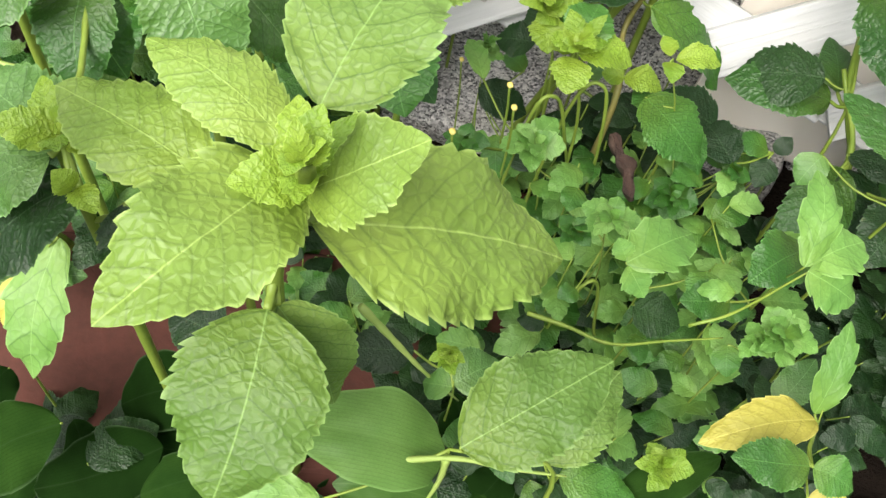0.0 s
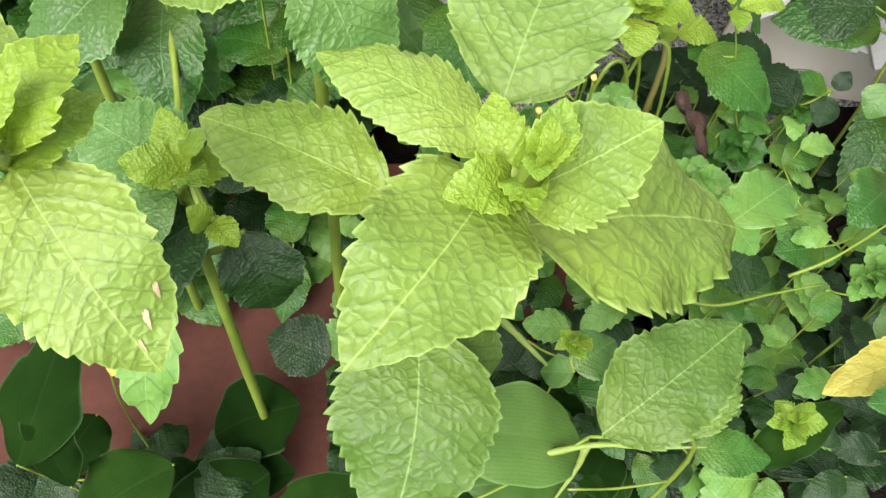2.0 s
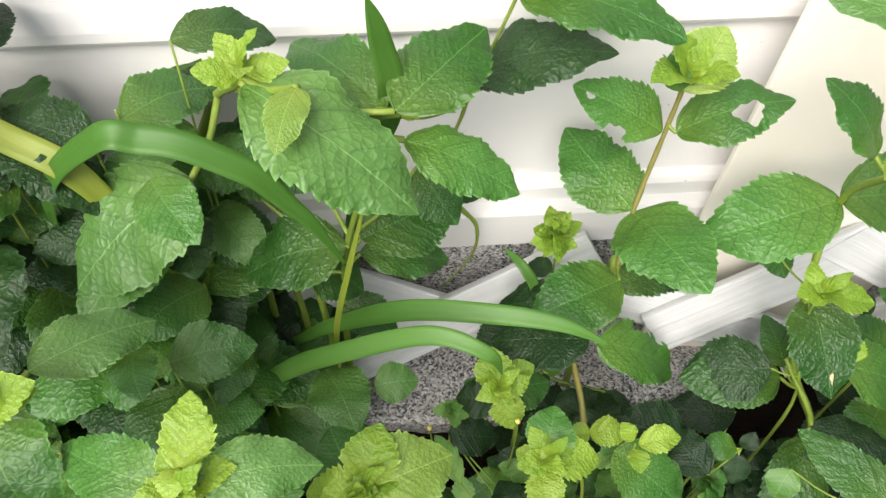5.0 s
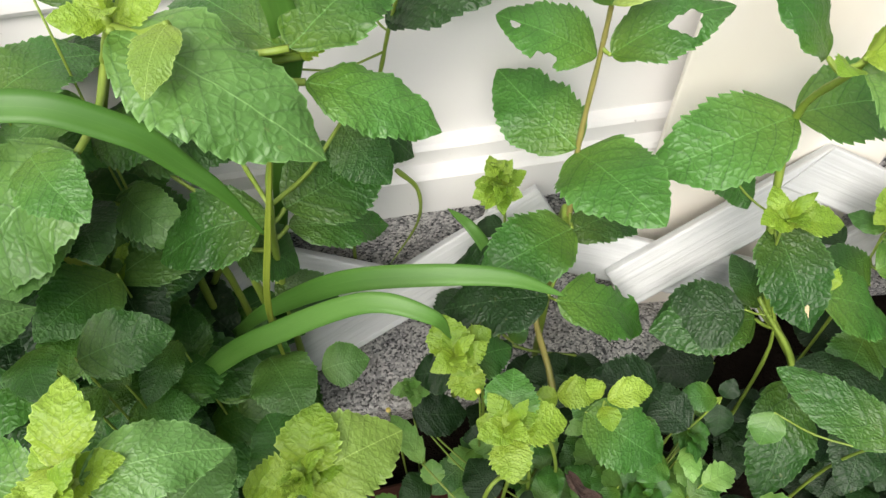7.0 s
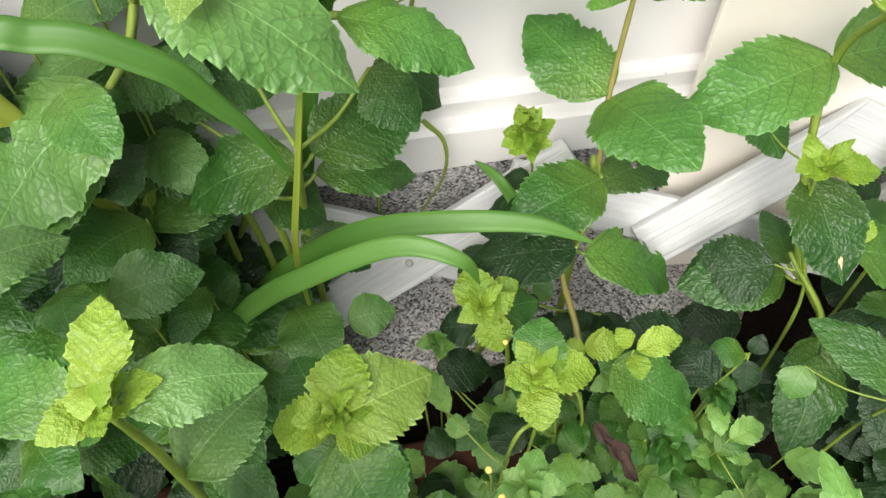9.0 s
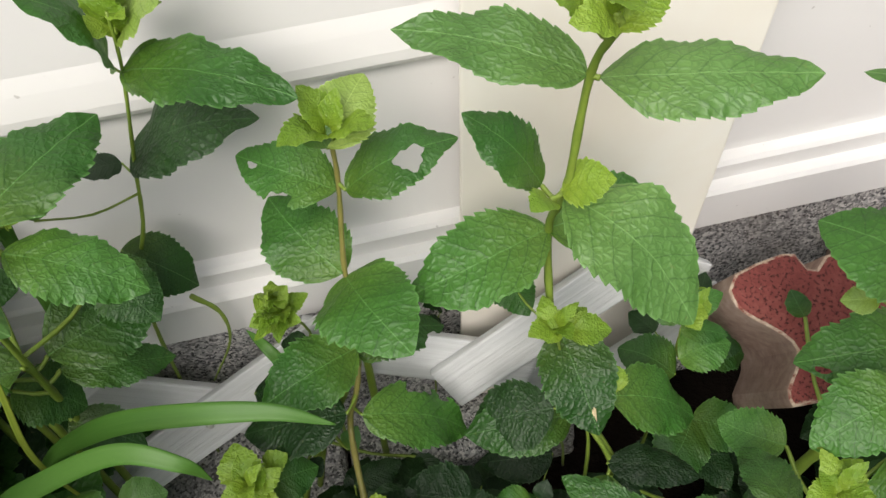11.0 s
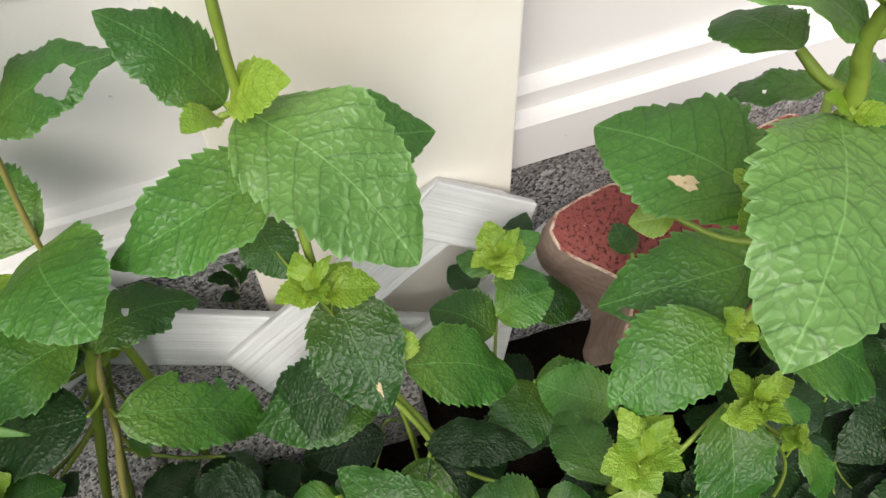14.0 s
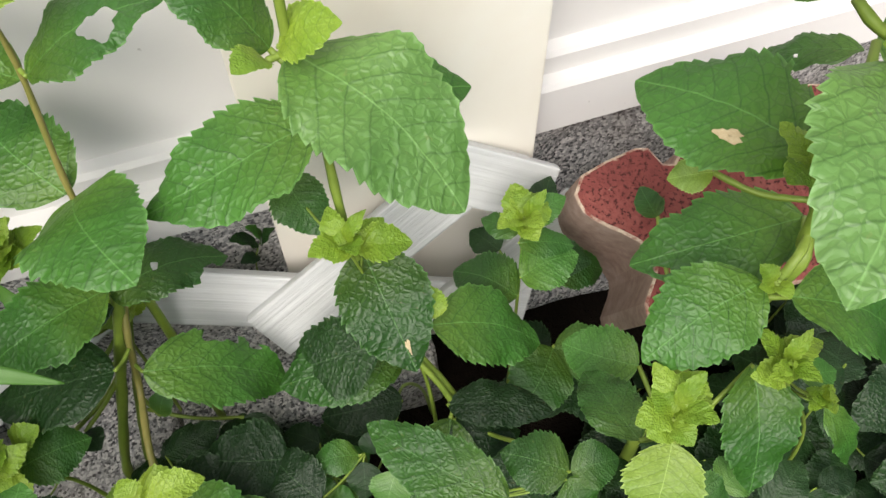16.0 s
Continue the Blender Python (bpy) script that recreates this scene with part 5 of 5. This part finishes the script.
plant("mint_plant", "small bright mint shoot with upright young leaves", .001, [(.24, .21, .16), (.275, .21, .09), (.284, .21, 0)], [
    (.241, .209, .16, .244, .205, .164, .006, "t", -12),
    (.241, .209, .16, .238, .204, .163, .004, "t", 13),
    (.241, .209, .16, .232, .208, .164, .005, "t", -11),
    (.241, .209, .16, .238, .213, .161, .005, "t", 13),
    (.241, .209, .16, .246, .213, .161, .005, "t", 2),
    (.239, .208, .162, .236, .202, .17, .003, "t", 2),
    (.239, .208, .162, .23, .205, .169, .004, "t", -11),
    (.239, .208, .162, .233, .208, .171, .004, "t", 6),
    (.239, .208, .162, .238, .207, .171, .004, "t", -10),
] + [
    (.238, .207, .165, .233, .203, .17, .003, "t", -4),
    (.238, .207, .165, .228, .204, .176, .005, "t", 2),
    (.238, .207, .165, .235, .206, .173, .003, "t", 12),
    (.252, .202, .15, .251, .196, .154, .005, "t", -4),
    (.252, .202, .15, .245, .199, .153, .004, "t", 12),
    (.252, .202, .15, .249, .206, .151, .005, "t", -10),
    (.252, .202, .15, .257, .205, .151, .004, "t", -7),
    (.251, .201, .152, .248, .197, .157, .003, "t", 9),
    (.251, .201, .152, .246, .203, .156, .004, "t", -6),
] + [
    (.251, .201, .152, .249, .201, .161, .004, "t", -4),
    (.249, .201, .155, .242, .197, .163, .004, "t", 3),
    (.249, .201, .155, .244, .201, .161, .003, "t", -15),
    (.249, .201, .155, .243, .196, .168, .005, "t", -11),
    (.255, .202, .145, .267, .191, .12, .011, "m"),
    (.25, .21, .15, .261, .209, .15, .01, "m"),
    (.24, .21, .159, .253, .213, .164, .009, "t", -15),
    (.24, .21, .16, .235, .22, .168, .008, "t", 20),
    (.24, .21, .161, .228, .208, .165, .009, "t", -14),
] + [
    (.24, .21, .162, .243, .2, .169, .007, "t", -6),
    (.24, .21, .163, .246, .213, .174, .005, "t", 18),
])
plant("mint_plant", "low mint plant with dark crinkled leaves", .001, [(.315, .22, .06), (.324, .216, .02), (.326, .215, 0)], [
    (.355, .229, .062, .312, .217, .06, .027, "d"),
    (.318, .208, .05, .333, .191, .05, .022, "d"),
    (.31, .208, .05, .285, .198, .05, .019, "d"),
    (.251, .191, .09, .268, .201, .095, .016, "d"),
    (.23, .196, .11, .243, .202, .11, .014, "m"),
])
plant("mint_plant", "low spreading mint plant with deeply lobed leaf", .001, [(.159, .203, .14), (.166, .215, .08), (.168, .218, 0)], [
    (.16, .2, .142, .127, .23, .145, .019, "k"),
    (.179, .204, .14, .162, .214, .14, .018, "k"),
    (.182, .207, .13, .197, .207, .13, .014, "k"),
    (.18, .205, .13, .185, .196, .12, .014, "k"),
    (.133, .224, .12, .128, .216, .11, .013, "g"),
])
plant("mint_plant", "low mint shoots with small round leaves", .001, [(.124, .24, .1), (.124, .246, .05), (.124, .247, 0)], [
    (.122, .24, .1, .106, .24, .1, .012, "m"),
    (.125, .24, .1, .129, .245, .106, .008, "d"),
    (.123, .238, .098, .121, .228, .09, .012, "d"),
    (.089, .235, .1, .059, .251, .1, .02, "d"),
    (.107, .228, .1, .093, .249, .1, .019, "d"),
    (.207, .256, .062, .192, .264, .062, .016, "d"),
    (.143, .275, .06, .109, .278, .055, .023, "d"),
])
plant("mint_plant", "low mint plant with curled leaves at the granite edge", .002, [(.054, .303, .12), (.04, .301, .07), (.031, .295, .03), (.025, .293, 0)], [
    (.019, .289, .13, .061, .282, .155, .02, "d"),
    (.028, .298, .1, .013, .284, .09, .022, "d"),
    (.049, .288, .07, .055, .294, .08, .01, "m"),
    (.03, .266, .11, .022, .257, .11, .011, "d"),
    (.036, .267, .11, .041, .259, .11, .009, "d"),
    (.023, .256, .13, .032, .259, .135, .01, "t"),
    (.024, .251, .13, .016, .244, .13, .01, "t"),
    (.055, .238, .12, .07, .236, .12, .012, "t"),
    (.055, .237, .12, .046, .237, .12, .009, "t"),
] + [
    (.079, .284, .06, .092, .27, .055, .011, "d"),
    (.054, .303, .119, .064, .311, .124, .009, "t", -5),
    (.054, .303, .12, .051, .313, .128, .008, "t", -7),
    (.054, .303, .121, .043, .298, .125, .009, "t", 1),
    (.054, .303, .122, .057, .293, .129, .007, "t", -9),
    (.054, .303, .123, .06, .306, .134, .005, "t", 5),
])
plant("mint_plant", "short mint plant with a bright crinkled tip", .001, [(.032, .216, .146), (.043, .217, .1), (.046, .217, 0)], [
    (.032, .217, .146, .036, .234, .152, .018, "m"),
    (.033, .216, .144, .052, .217, .144, .015, "t"),
    (.031, .215, .144, .022, .22, .144, .01, "t"),
    (.031, .213, .144, .032, .199, .14, .014, "t"),
    (.031, .214, .148, .035, .219, .15, .006, "t"),
    (.031, .214, .148, .026, .209, .149, .007, "t"),
    (.032, .216, .145, .043, .222, .15, .009, "t", -14),
    (.032, .216, .146, .026, .225, .154, .008, "t", -2),
    (.032, .216, .147, .021, .211, .151, .009, "t", 3),
] + [
    (.032, .216, .148, .037, .207, .155, .007, "t", 9),
    (.032, .216, .149, .038, .219, .16, .005, "t", 12),
])
plant("weed", "small weedy seedling with pale green notched leaves", 0.0008, [(.065, .222, .147), (.08, .229, .1), (.084, .231, 0)], [
    (.066, .222, .147, .082, .225, .147, .01, "t"),
    (.064, .223, .147, .06, .229, .15, .007, "t"),
    (.064, .22, .147, .066, .212, .145, .008, "t"),
    (.064, .23, .12, .09, .213, .11, .027, "m"),
    (.07, .23, .115, .061, .24, .115, .013, "m"),
])
plant("weed", "small weedy seedling with pale green notched leaves", 0.0008, [(.112, .239, .088), (.134, .242, .04), (.14, .243, 0)], [
    (.112, .239, .088, .099, .24, .088, .011, "m"),
    (.115, .24, .088, .126, .246, .088, .011, "m"),
    (.113, .237, .086, .111, .219, .08, .014, "m"),
    (.091, .219, .09, .086, .203, .085, .017, "m"),
    (.08, .218, .08, .102, .217, .08, .016, "m"),
])
plant("mint_plant", "narrow young mint shoot with stacked bright leaves", .001, [(.018, .249, .133), (.03, .257, .09), (.033, .259, 0)], [
    (.017, .25, .132, .014, .263, .142, .016, "t"),
    (.02, .249, .13, .024, .237, .122, .014, "t"),
    (.021, .252, .124, .041, .26, .118, .019, "m"),
    (.018, .248, .134, .024, .254, .138, .009, "t"),
    (.016, .248, .132, .012, .253, .136, .007, "t"),
    (.019, .256, .11, .002, .258, .105, .017, "d"),
    (.018, .249, .132, .03, .253, .137, .009, "t", 13),
    (.018, .249, .133, .016, .26, .141, .008, "t", 12),
    (.018, .249, .134, .008, .242, .138, .009, "t", -19),
] + [
    (.018, .249, .135, .02, .239, .142, .007, "t", 7),
    (.018, .249, .136, .025, .251, .147, .005, "t", 3),
])
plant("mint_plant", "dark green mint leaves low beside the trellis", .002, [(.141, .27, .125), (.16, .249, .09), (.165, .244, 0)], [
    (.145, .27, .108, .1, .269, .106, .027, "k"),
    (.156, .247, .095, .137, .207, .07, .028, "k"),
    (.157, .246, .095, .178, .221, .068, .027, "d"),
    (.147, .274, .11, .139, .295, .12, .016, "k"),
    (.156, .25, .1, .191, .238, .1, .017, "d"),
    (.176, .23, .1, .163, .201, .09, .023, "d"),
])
plant("weed", "pale seedling with a broad heart-shaped leaf", 0.0008, [(.06, .14, .137), (.083, .168, .082), (.089, .175, 0)], [
    (.06, .14, .137, .08, .159, .135, .018, "p"),
    (.061, .14, .136, .068, .133, .132, .01, "p"),
    (.06, .141, .137, .056, .146, .14, .007, "p"),
    (.098, .171, .102, .097, .154, .1, .016, "m"),
    (.079, .162, .082, .097, .158, .082, .018, "d"),
])
plant("weed", "pale green seedling with upright notched leaves", .001, [(.112, .152, .142), (.119, .167, .102), (.121, .171, 0)], [
    (.112, .152, .142, .112, .183, .152, .012, "p"),
    (.113, .153, .142, .13, .166, .144, .018, "p"),
    (.113, .151, .142, .13, .148, .137, .017, "p"),
    (.124, .176, .122, .104, .156, .122, .02, "m"),
    (.107, .161, .102, .089, .156, .102, .016, "m"),
    (.103, .204, .092, .119, .214, .092, .013, "m"),
])
plant("weed", "small weedy seedling with pale green notched leaves", 0.0008, [(.121, .144, .112), (.142, .159, .062), (.147, .163, 0)], [
    (.121, .146, .112, .13, .141, .116, .01, "p", -12),
    (.121, .146, .112, .117, .132, .116, .009, "p", -7),
    (.121, .146, .112, .109, .137, .113, .009, "p", -6),
    (.121, .146, .112, .113, .153, .116, .011, "p", -14),
    (.121, .146, .112, .127, .156, .115, .009, "p", -2),
    (.12, .145, .114, .121, .135, .119, .007, "p", 10),
    (.12, .145, .114, .107, .131, .124, .007, "p", -10),
    (.12, .145, .114, .112, .146, .121, .007, "p", -8),
    (.12, .145, .114, .126, .151, .117, .007, "p", 11),
] + [
    (.118, .143, .117, .116, .133, .125, .005, "p", -2),
    (.118, .143, .117, .109, .137, .128, .005, "p", -3),
    (.118, .143, .117, .116, .138, .131, .005, "p", 2),
    (.114, .143, .11, .119, .137, .114, .008, "p", 10),
    (.114, .143, .11, .106, .134, .112, .007, "p", 7),
    (.114, .143, .11, .109, .148, .112, .007, "p", -1),
    (.114, .143, .11, .119, .147, .114, .005, "p", 9),
    (.113, .142, .113, .112, .132, .119, .005, "p", -3),
    (.113, .142, .113, .106, .138, .117, .004, "p", -1),
] + [
    (.113, .142, .113, .113, .141, .122, .005, "p", 10),
    (.112, .14, .115, .107, .132, .121, .004, "p"),
    (.112, .14, .115, .105, .135, .125, .004, "p", 6),
    (.112, .14, .115, .108, .133, .129, .005, "p", 12),
    (.111, .15, .092, .113, .14, .087, .011, "m"),
])
plant("weed", "seedling with one large yellowed wilting leaf", 0.0008, [(.137, .124, .102), (.14, .152, .112), (.141, .159, 0)], [
    (.136, .125, .102, .099, .107, .1, .016, "w"),
    (.127, .103, .114, .102, .098, .117, .015, "m"),
    (.128, .103, .114, .141, .1, .112, .013, "m"),
    (.13, .096, .107, .143, .096, .107, .009, "w"),
    (.136, .127, .102, .138, .152, .122, .011, "p"),
    (.133, .137, .082, .143, .154, .092, .013, "g"),
])
plant("weed", "small weedy seedling with pale green notched leaves", 0.0008, [(.087, .098, .102), (.106, .107, .052), (.111, .109, 0)], [
    (.087, .096, .102, .096, .095, .106, .008, "t", -3),
    (.087, .096, .102, .083, .086, .104, .008, "t", -13),
    (.087, .096, .102, .078, .093, .105, .006, "t", 7),
    (.087, .096, .102, .082, .101, .104, .007, "t", 4),
    (.087, .096, .102, .093, .101, .106, .007, "t", 9),
    (.086, .095, .105, .086, .088, .111, .005, "t", 6),
    (.086, .095, .105, .08, .09, .109, .004, "t", 3),
    (.086, .095, .105, .083, .099, .107, .005, "t", 2),
    (.086, .095, .105, .088, .095, .114, .004, "t", 4),
] + [
    (.085, .094, .107, .082, .088, .114, .003, "t", -10),
    (.085, .094, .107, .078, .091, .117, .004, "t", 14),
    (.085, .094, .107, .087, .093, .115, .003, "t", -10),
    (.074, .083, .092, .11, .108, .092, .014, "f"),
])
plant("mint_plant", "creeping mint runner with heart-shaped leaves", .001, [(.023, .077, .119), (.053, .08, .114), (.06, .081, 0)], [
    (0.0255, 0.0767, 0.1233, 0.0608, 0.1087, 0.1339, 0.0293, "n"),
    (.052, .087, .102, .069, .118, .112, .023, "n"),
    (.023, .078, .107, -.021, .072, .12, .027, "b"),
    (.057, .084, .102, .082, .085, .097, .014, "m"),
    (-.008, .059, .102, -.035, .054, .102, .012, "p"),
    (.025, .073, .082, -.007, .067, .092, .019, "b"),
])
plant("weed", "small weedy seedling with pale green notched leaves", 0.0008, [(.017, .098, .127), (.022, .113, .072), (.023, .117, 0)], [
    (.016, .1, .127, .021, .098, .13, .004, "t", -6),
    (.016, .1, .127, .019, .093, .131, .005, "t", 12),
    (.016, .1, .127, .011, .096, .129, .004, "t", 10),
    (.016, .1, .127, .012, .101, .131, .004, "t", -11),
    (.016, .1, .127, .018, .103, .128, .004, "t", 11),
    (.016, .098, .13, .019, .093, .138, .003, "t", -5),
    (.016, .098, .13, .014, .092, .135, .003, "t", 11),
    (.016, .098, .13, .013, .097, .136, .003, "t", 15),
    (.016, .098, .13, .018, .097, .138, .003, "t", -4),
] + [
    (.016, .097, .132, .017, .089, .145, .005, "t", 13),
    (.016, .097, .132, .013, .093, .14, .003, "t", -6),
    (.016, .097, .132, .017, .097, .135, .002, "t", -3),
    (.02, .099, .112, .032, .11, .112, .015, "g"),
    (.02, .098, .112, .011, .099, .107, .01, "g"),
    (.006, .106, .112, -.016, .1, .112, .015, "d"),
])
plant("weed", "small weedy seedling with pale green notched leaves", 0.0007, [(.026, .185, .127), (.038, .213, .062), (.041, .22, 0)], [
    (.026, .186, .127, .037, .186, .129, .01, "p", 15),
    (.026, .186, .127, .027, .171, .129, .009, "p", 3),
    (.026, .186, .127, .015, .178, .128, .01, "p", 14),
    (.026, .186, .127, .019, .191, .129, .008, "p", -1),
    (.026, .186, .127, .032, .197, .13, .01, "p", 11),
    (.026, .184, .129, .03, .176, .132, .006, "p", 8),
    (.026, .184, .129, .02, .172, .136, .006, "p", 6),
    (.026, .184, .129, .02, .178, .14, .006, "p", -9),
    (.026, .184, .129, .031, .185, .135, .006, "p", 15),
] + [
    (.026, .181, .132, .027, .168, .141, .005, "p", -6),
    (.026, .181, .132, .02, .177, .137, .005, "p", 10),
    (.026, .181, .132, .029, .18, .138, .004, "p", 4),
    (.003, .174, .132, .012, .172, .136, .007, "m", 15),
    (.003, .174, .132, .004, .163, .135, .006, "m", 6),
    (.003, .174, .132, -.004, .173, .134, .007, "m", 9),
    (.003, .174, .132, .004, .18, .135, .006, "m", 4),
    (.003, .172, .134, .009, .165, .141, .004, "m", 7),
    (.003, .172, .134, -.002, .165, .138, .005, "m", -14),
] + [
    (.003, .172, .134, .004, .177, .137, .005, "m", -10),
    (.004, .17, .137, .006, .159, .146, .005, "m", 5),
    (.004, .17, .137, 0, .163, .144, .004, "m", -9),
    (.004, .17, .137, .005, .167, .144, .003, "m", 4),
    (.013, .19, .122, .017, .177, .112, .011, "m"),
    (.003, .215, .122, -.007, .234, .122, .009, "p"),
])
plant("weed", "small weedy seedling with pale green notched leaves", 0.0008, [(.057, .168, .117), (.07, .188, .052), (.073, .193, 0)], [
    (.058, .17, .117, .068, .169, .121, .009, "p", -11),
    (.058, .17, .117, .059, .158, .121, .007, "p", -12),
    (.058, .17, .117, .049, .161, .119, .008, "p", -1),
    (.058, .17, .117, .047, .171, .12, .01, "p", 4),
    (.058, .17, .117, .059, .178, .121, .008, "p", -9),
    (.058, .168, .12, .062, .158, .126, .006, "p", -2),
    (.058, .168, .12, .051, .152, .13, .007, "p", 13),
    (.058, .168, .12, .05, .163, .13, .006, "p", -7),
    (.058, .168, .12, .06, .17, .126, .005, "p", 3),
] + [
    (.057, .166, .122, .059, .157, .129, .004, "p", 7),
    (.057, .166, .122, .05, .157, .134, .005, "p", -14),
    (.057, .166, .122, .058, .165, .13, .004, "p", 9),
    (.047, .164, .114, .053, .158, .116, .007, "m", 8),
    (.047, .164, .114, .043, .157, .115, .005, "m", 11),
    (.047, .164, .114, .041, .167, .116, .007, "m", 9),
    (.047, .164, .114, .051, .17, .116, .006, "m", -1),
    (.047, .162, .116, .049, .156, .12, .004, "m", -4),
    (.047, .162, .116, .041, .158, .122, .004, "m", 10),
] + [
    (.047, .162, .116, .05, .167, .119, .005, "m", -7),
    (.046, .16, .119, .045, .149, .129, .005, "m", -15),
    (.046, .16, .119, .043, .159, .123, .003, "m"),
    (.046, .16, .119, .048, .152, .132, .005, "m", 12),
    (.048, .193, .102, .045, .181, .102, .01, "m"),
    (.055, .156, .092, .049, .15, .092, .008, "m"),
])
plant("weed", "small weedy seedling with pale green notched leaves", 0.0008, [(.088, .21, .092), (.104, .226, .042), (.108, .23, 0)], [
    (.087, .21, .092, .096, .206, .096, .01, "m", 12),
    (.087, .21, .092, .086, .198, .093, .007, "m", -12),
    (.087, .21, .092, .075, .201, .094, .009, "m", -15),
    (.087, .21, .092, .078, .214, .095, .01, "m", -10),
    (.087, .21, .092, .092, .219, .094, .008, "m", -15),
    (.086, .208, .094, .091, .2, .098, .007, "m", -5),
    (.086, .208, .094, .076, .193, .104, .007, "m", 15),
    (.086, .208, .094, .077, .202, .103, .006, "m", -6),
    (.086, .208, .094, .088, .207, .103, .006, "m", -1),
] + [
    (.085, .205, .097, .083, .192, .107, .005, "m", -5),
    (.085, .205, .097, .078, .199, .106, .004, "m", 7),
    (.085, .205, .097, .087, .206, .101, .003, "m", 11),
    (.11, .231, .092, .118, .228, .093, .008, "m", 4),
    (.11, .231, .092, .104, .221, .094, .006, "m", 5),
    (.11, .231, .092, .108, .238, .094, .007, "m", -8),
    (.109, .228, .095, .112, .219, .1, .006, "m", 3),
    (.109, .228, .095, .102, .221, .099, .004, "m", -5),
    (.109, .228, .095, .107, .225, .104, .005, "m", 11),
] + [
    (.108, .226, .097, .104, .212, .107, .006, "m", -13),
    (.108, .226, .097, .102, .217, .105, .004, "m"),
    (.108, .226, .097, .106, .218, .109, .005, "m", -2),
    (.099, .244, .102, .071, .251, .102, .027, "d"),
    (.08, .231, .112, .093, .215, .102, .014, "m"),
])
plant("weed", "small weedy seedling with pale green notched leaves", 0.0008, [(0, .253, .1), (.001, .255, .05), (.001, .256, 0)], [
    (.001, .254, .1, .008, .251, .101, .006, "p", -5),
    (.001, .254, .1, .002, .245, .103, .006, "p", -2),
    (.001, .254, .1, -.008, .252, .103, .006, "p", 2),
    (.001, .254, .1, -.002, .258, .103, .005, "p", -10),
    (.001, .254, .1, .004, .259, .101, .006, "p", 6),
    (0, .253, .102, .003, .244, .112, .005, "p", 4),
    (0, .253, .102, -.004, .246, .111, .004, "p", -9),
    (0, .253, .102, -.003, .252, .111, .004, "p", 1),
    (0, .253, .102, .005, .251, .112, .004, "p", -9),
] + [
    (0, .252, .105, 0, .244, .114, .004, "p", -3),
    (0, .252, .105, -.002, .248, .116, .004, "p", -8),
    (0, .252, .105, .002, .25, .113, .003, "p", 11),
    (0, .253, .08, .024, .255, .07, .019, "d"),
    (.005, .231, .06, -.008, .223, .06, .014, "d"),
    (.006, .225, .07, .007, .234, .075, .01, "p"),
    (.031, .214, .08, .022, .231, .08, .018, "d"),
    (.04, .213, .08, .048, .21, .08, .008, "d"),
    (.018, .271, .08, .007, .278, .08, .012, "m"),
])
plant("weed", "withered mint leaf with brown edges hanging on its stem", 0.0008, [(-.09, .095, .147), (-.112, .083, .102), (-.118, .08, 0)], [
    (-.092, .096, .142, -.093, .067, .112, .017, "p"),
    (-.103, .089, .127, -.105, .077, .117, .009, "w"),
])
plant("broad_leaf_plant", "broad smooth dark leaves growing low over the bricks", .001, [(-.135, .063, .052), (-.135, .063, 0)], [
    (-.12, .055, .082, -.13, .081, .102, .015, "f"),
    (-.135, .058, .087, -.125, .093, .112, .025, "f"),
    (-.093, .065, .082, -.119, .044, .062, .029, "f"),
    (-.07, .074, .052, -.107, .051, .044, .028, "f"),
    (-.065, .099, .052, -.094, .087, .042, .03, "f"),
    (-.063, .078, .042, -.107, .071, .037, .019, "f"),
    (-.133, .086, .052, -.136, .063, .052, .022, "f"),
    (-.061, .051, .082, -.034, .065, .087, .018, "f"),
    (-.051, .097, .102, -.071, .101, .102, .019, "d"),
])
plant("weed", "small shaded weed growing between the trellis and the granite", 0.0006, [(.1, .331, .109), (.096, .331, .087), (.095, .331, 0)], [
    (.1, .331, .109, .091, .326, .121, .008, "d"),
    (.101, .331, .11, .098, .328, .125, .006, "m"),
    (.102, .331, .109, .109, .326, .123, .006, "d"),
    (.099, .331, .102, .092, .326, .106, .006, "d"),
])
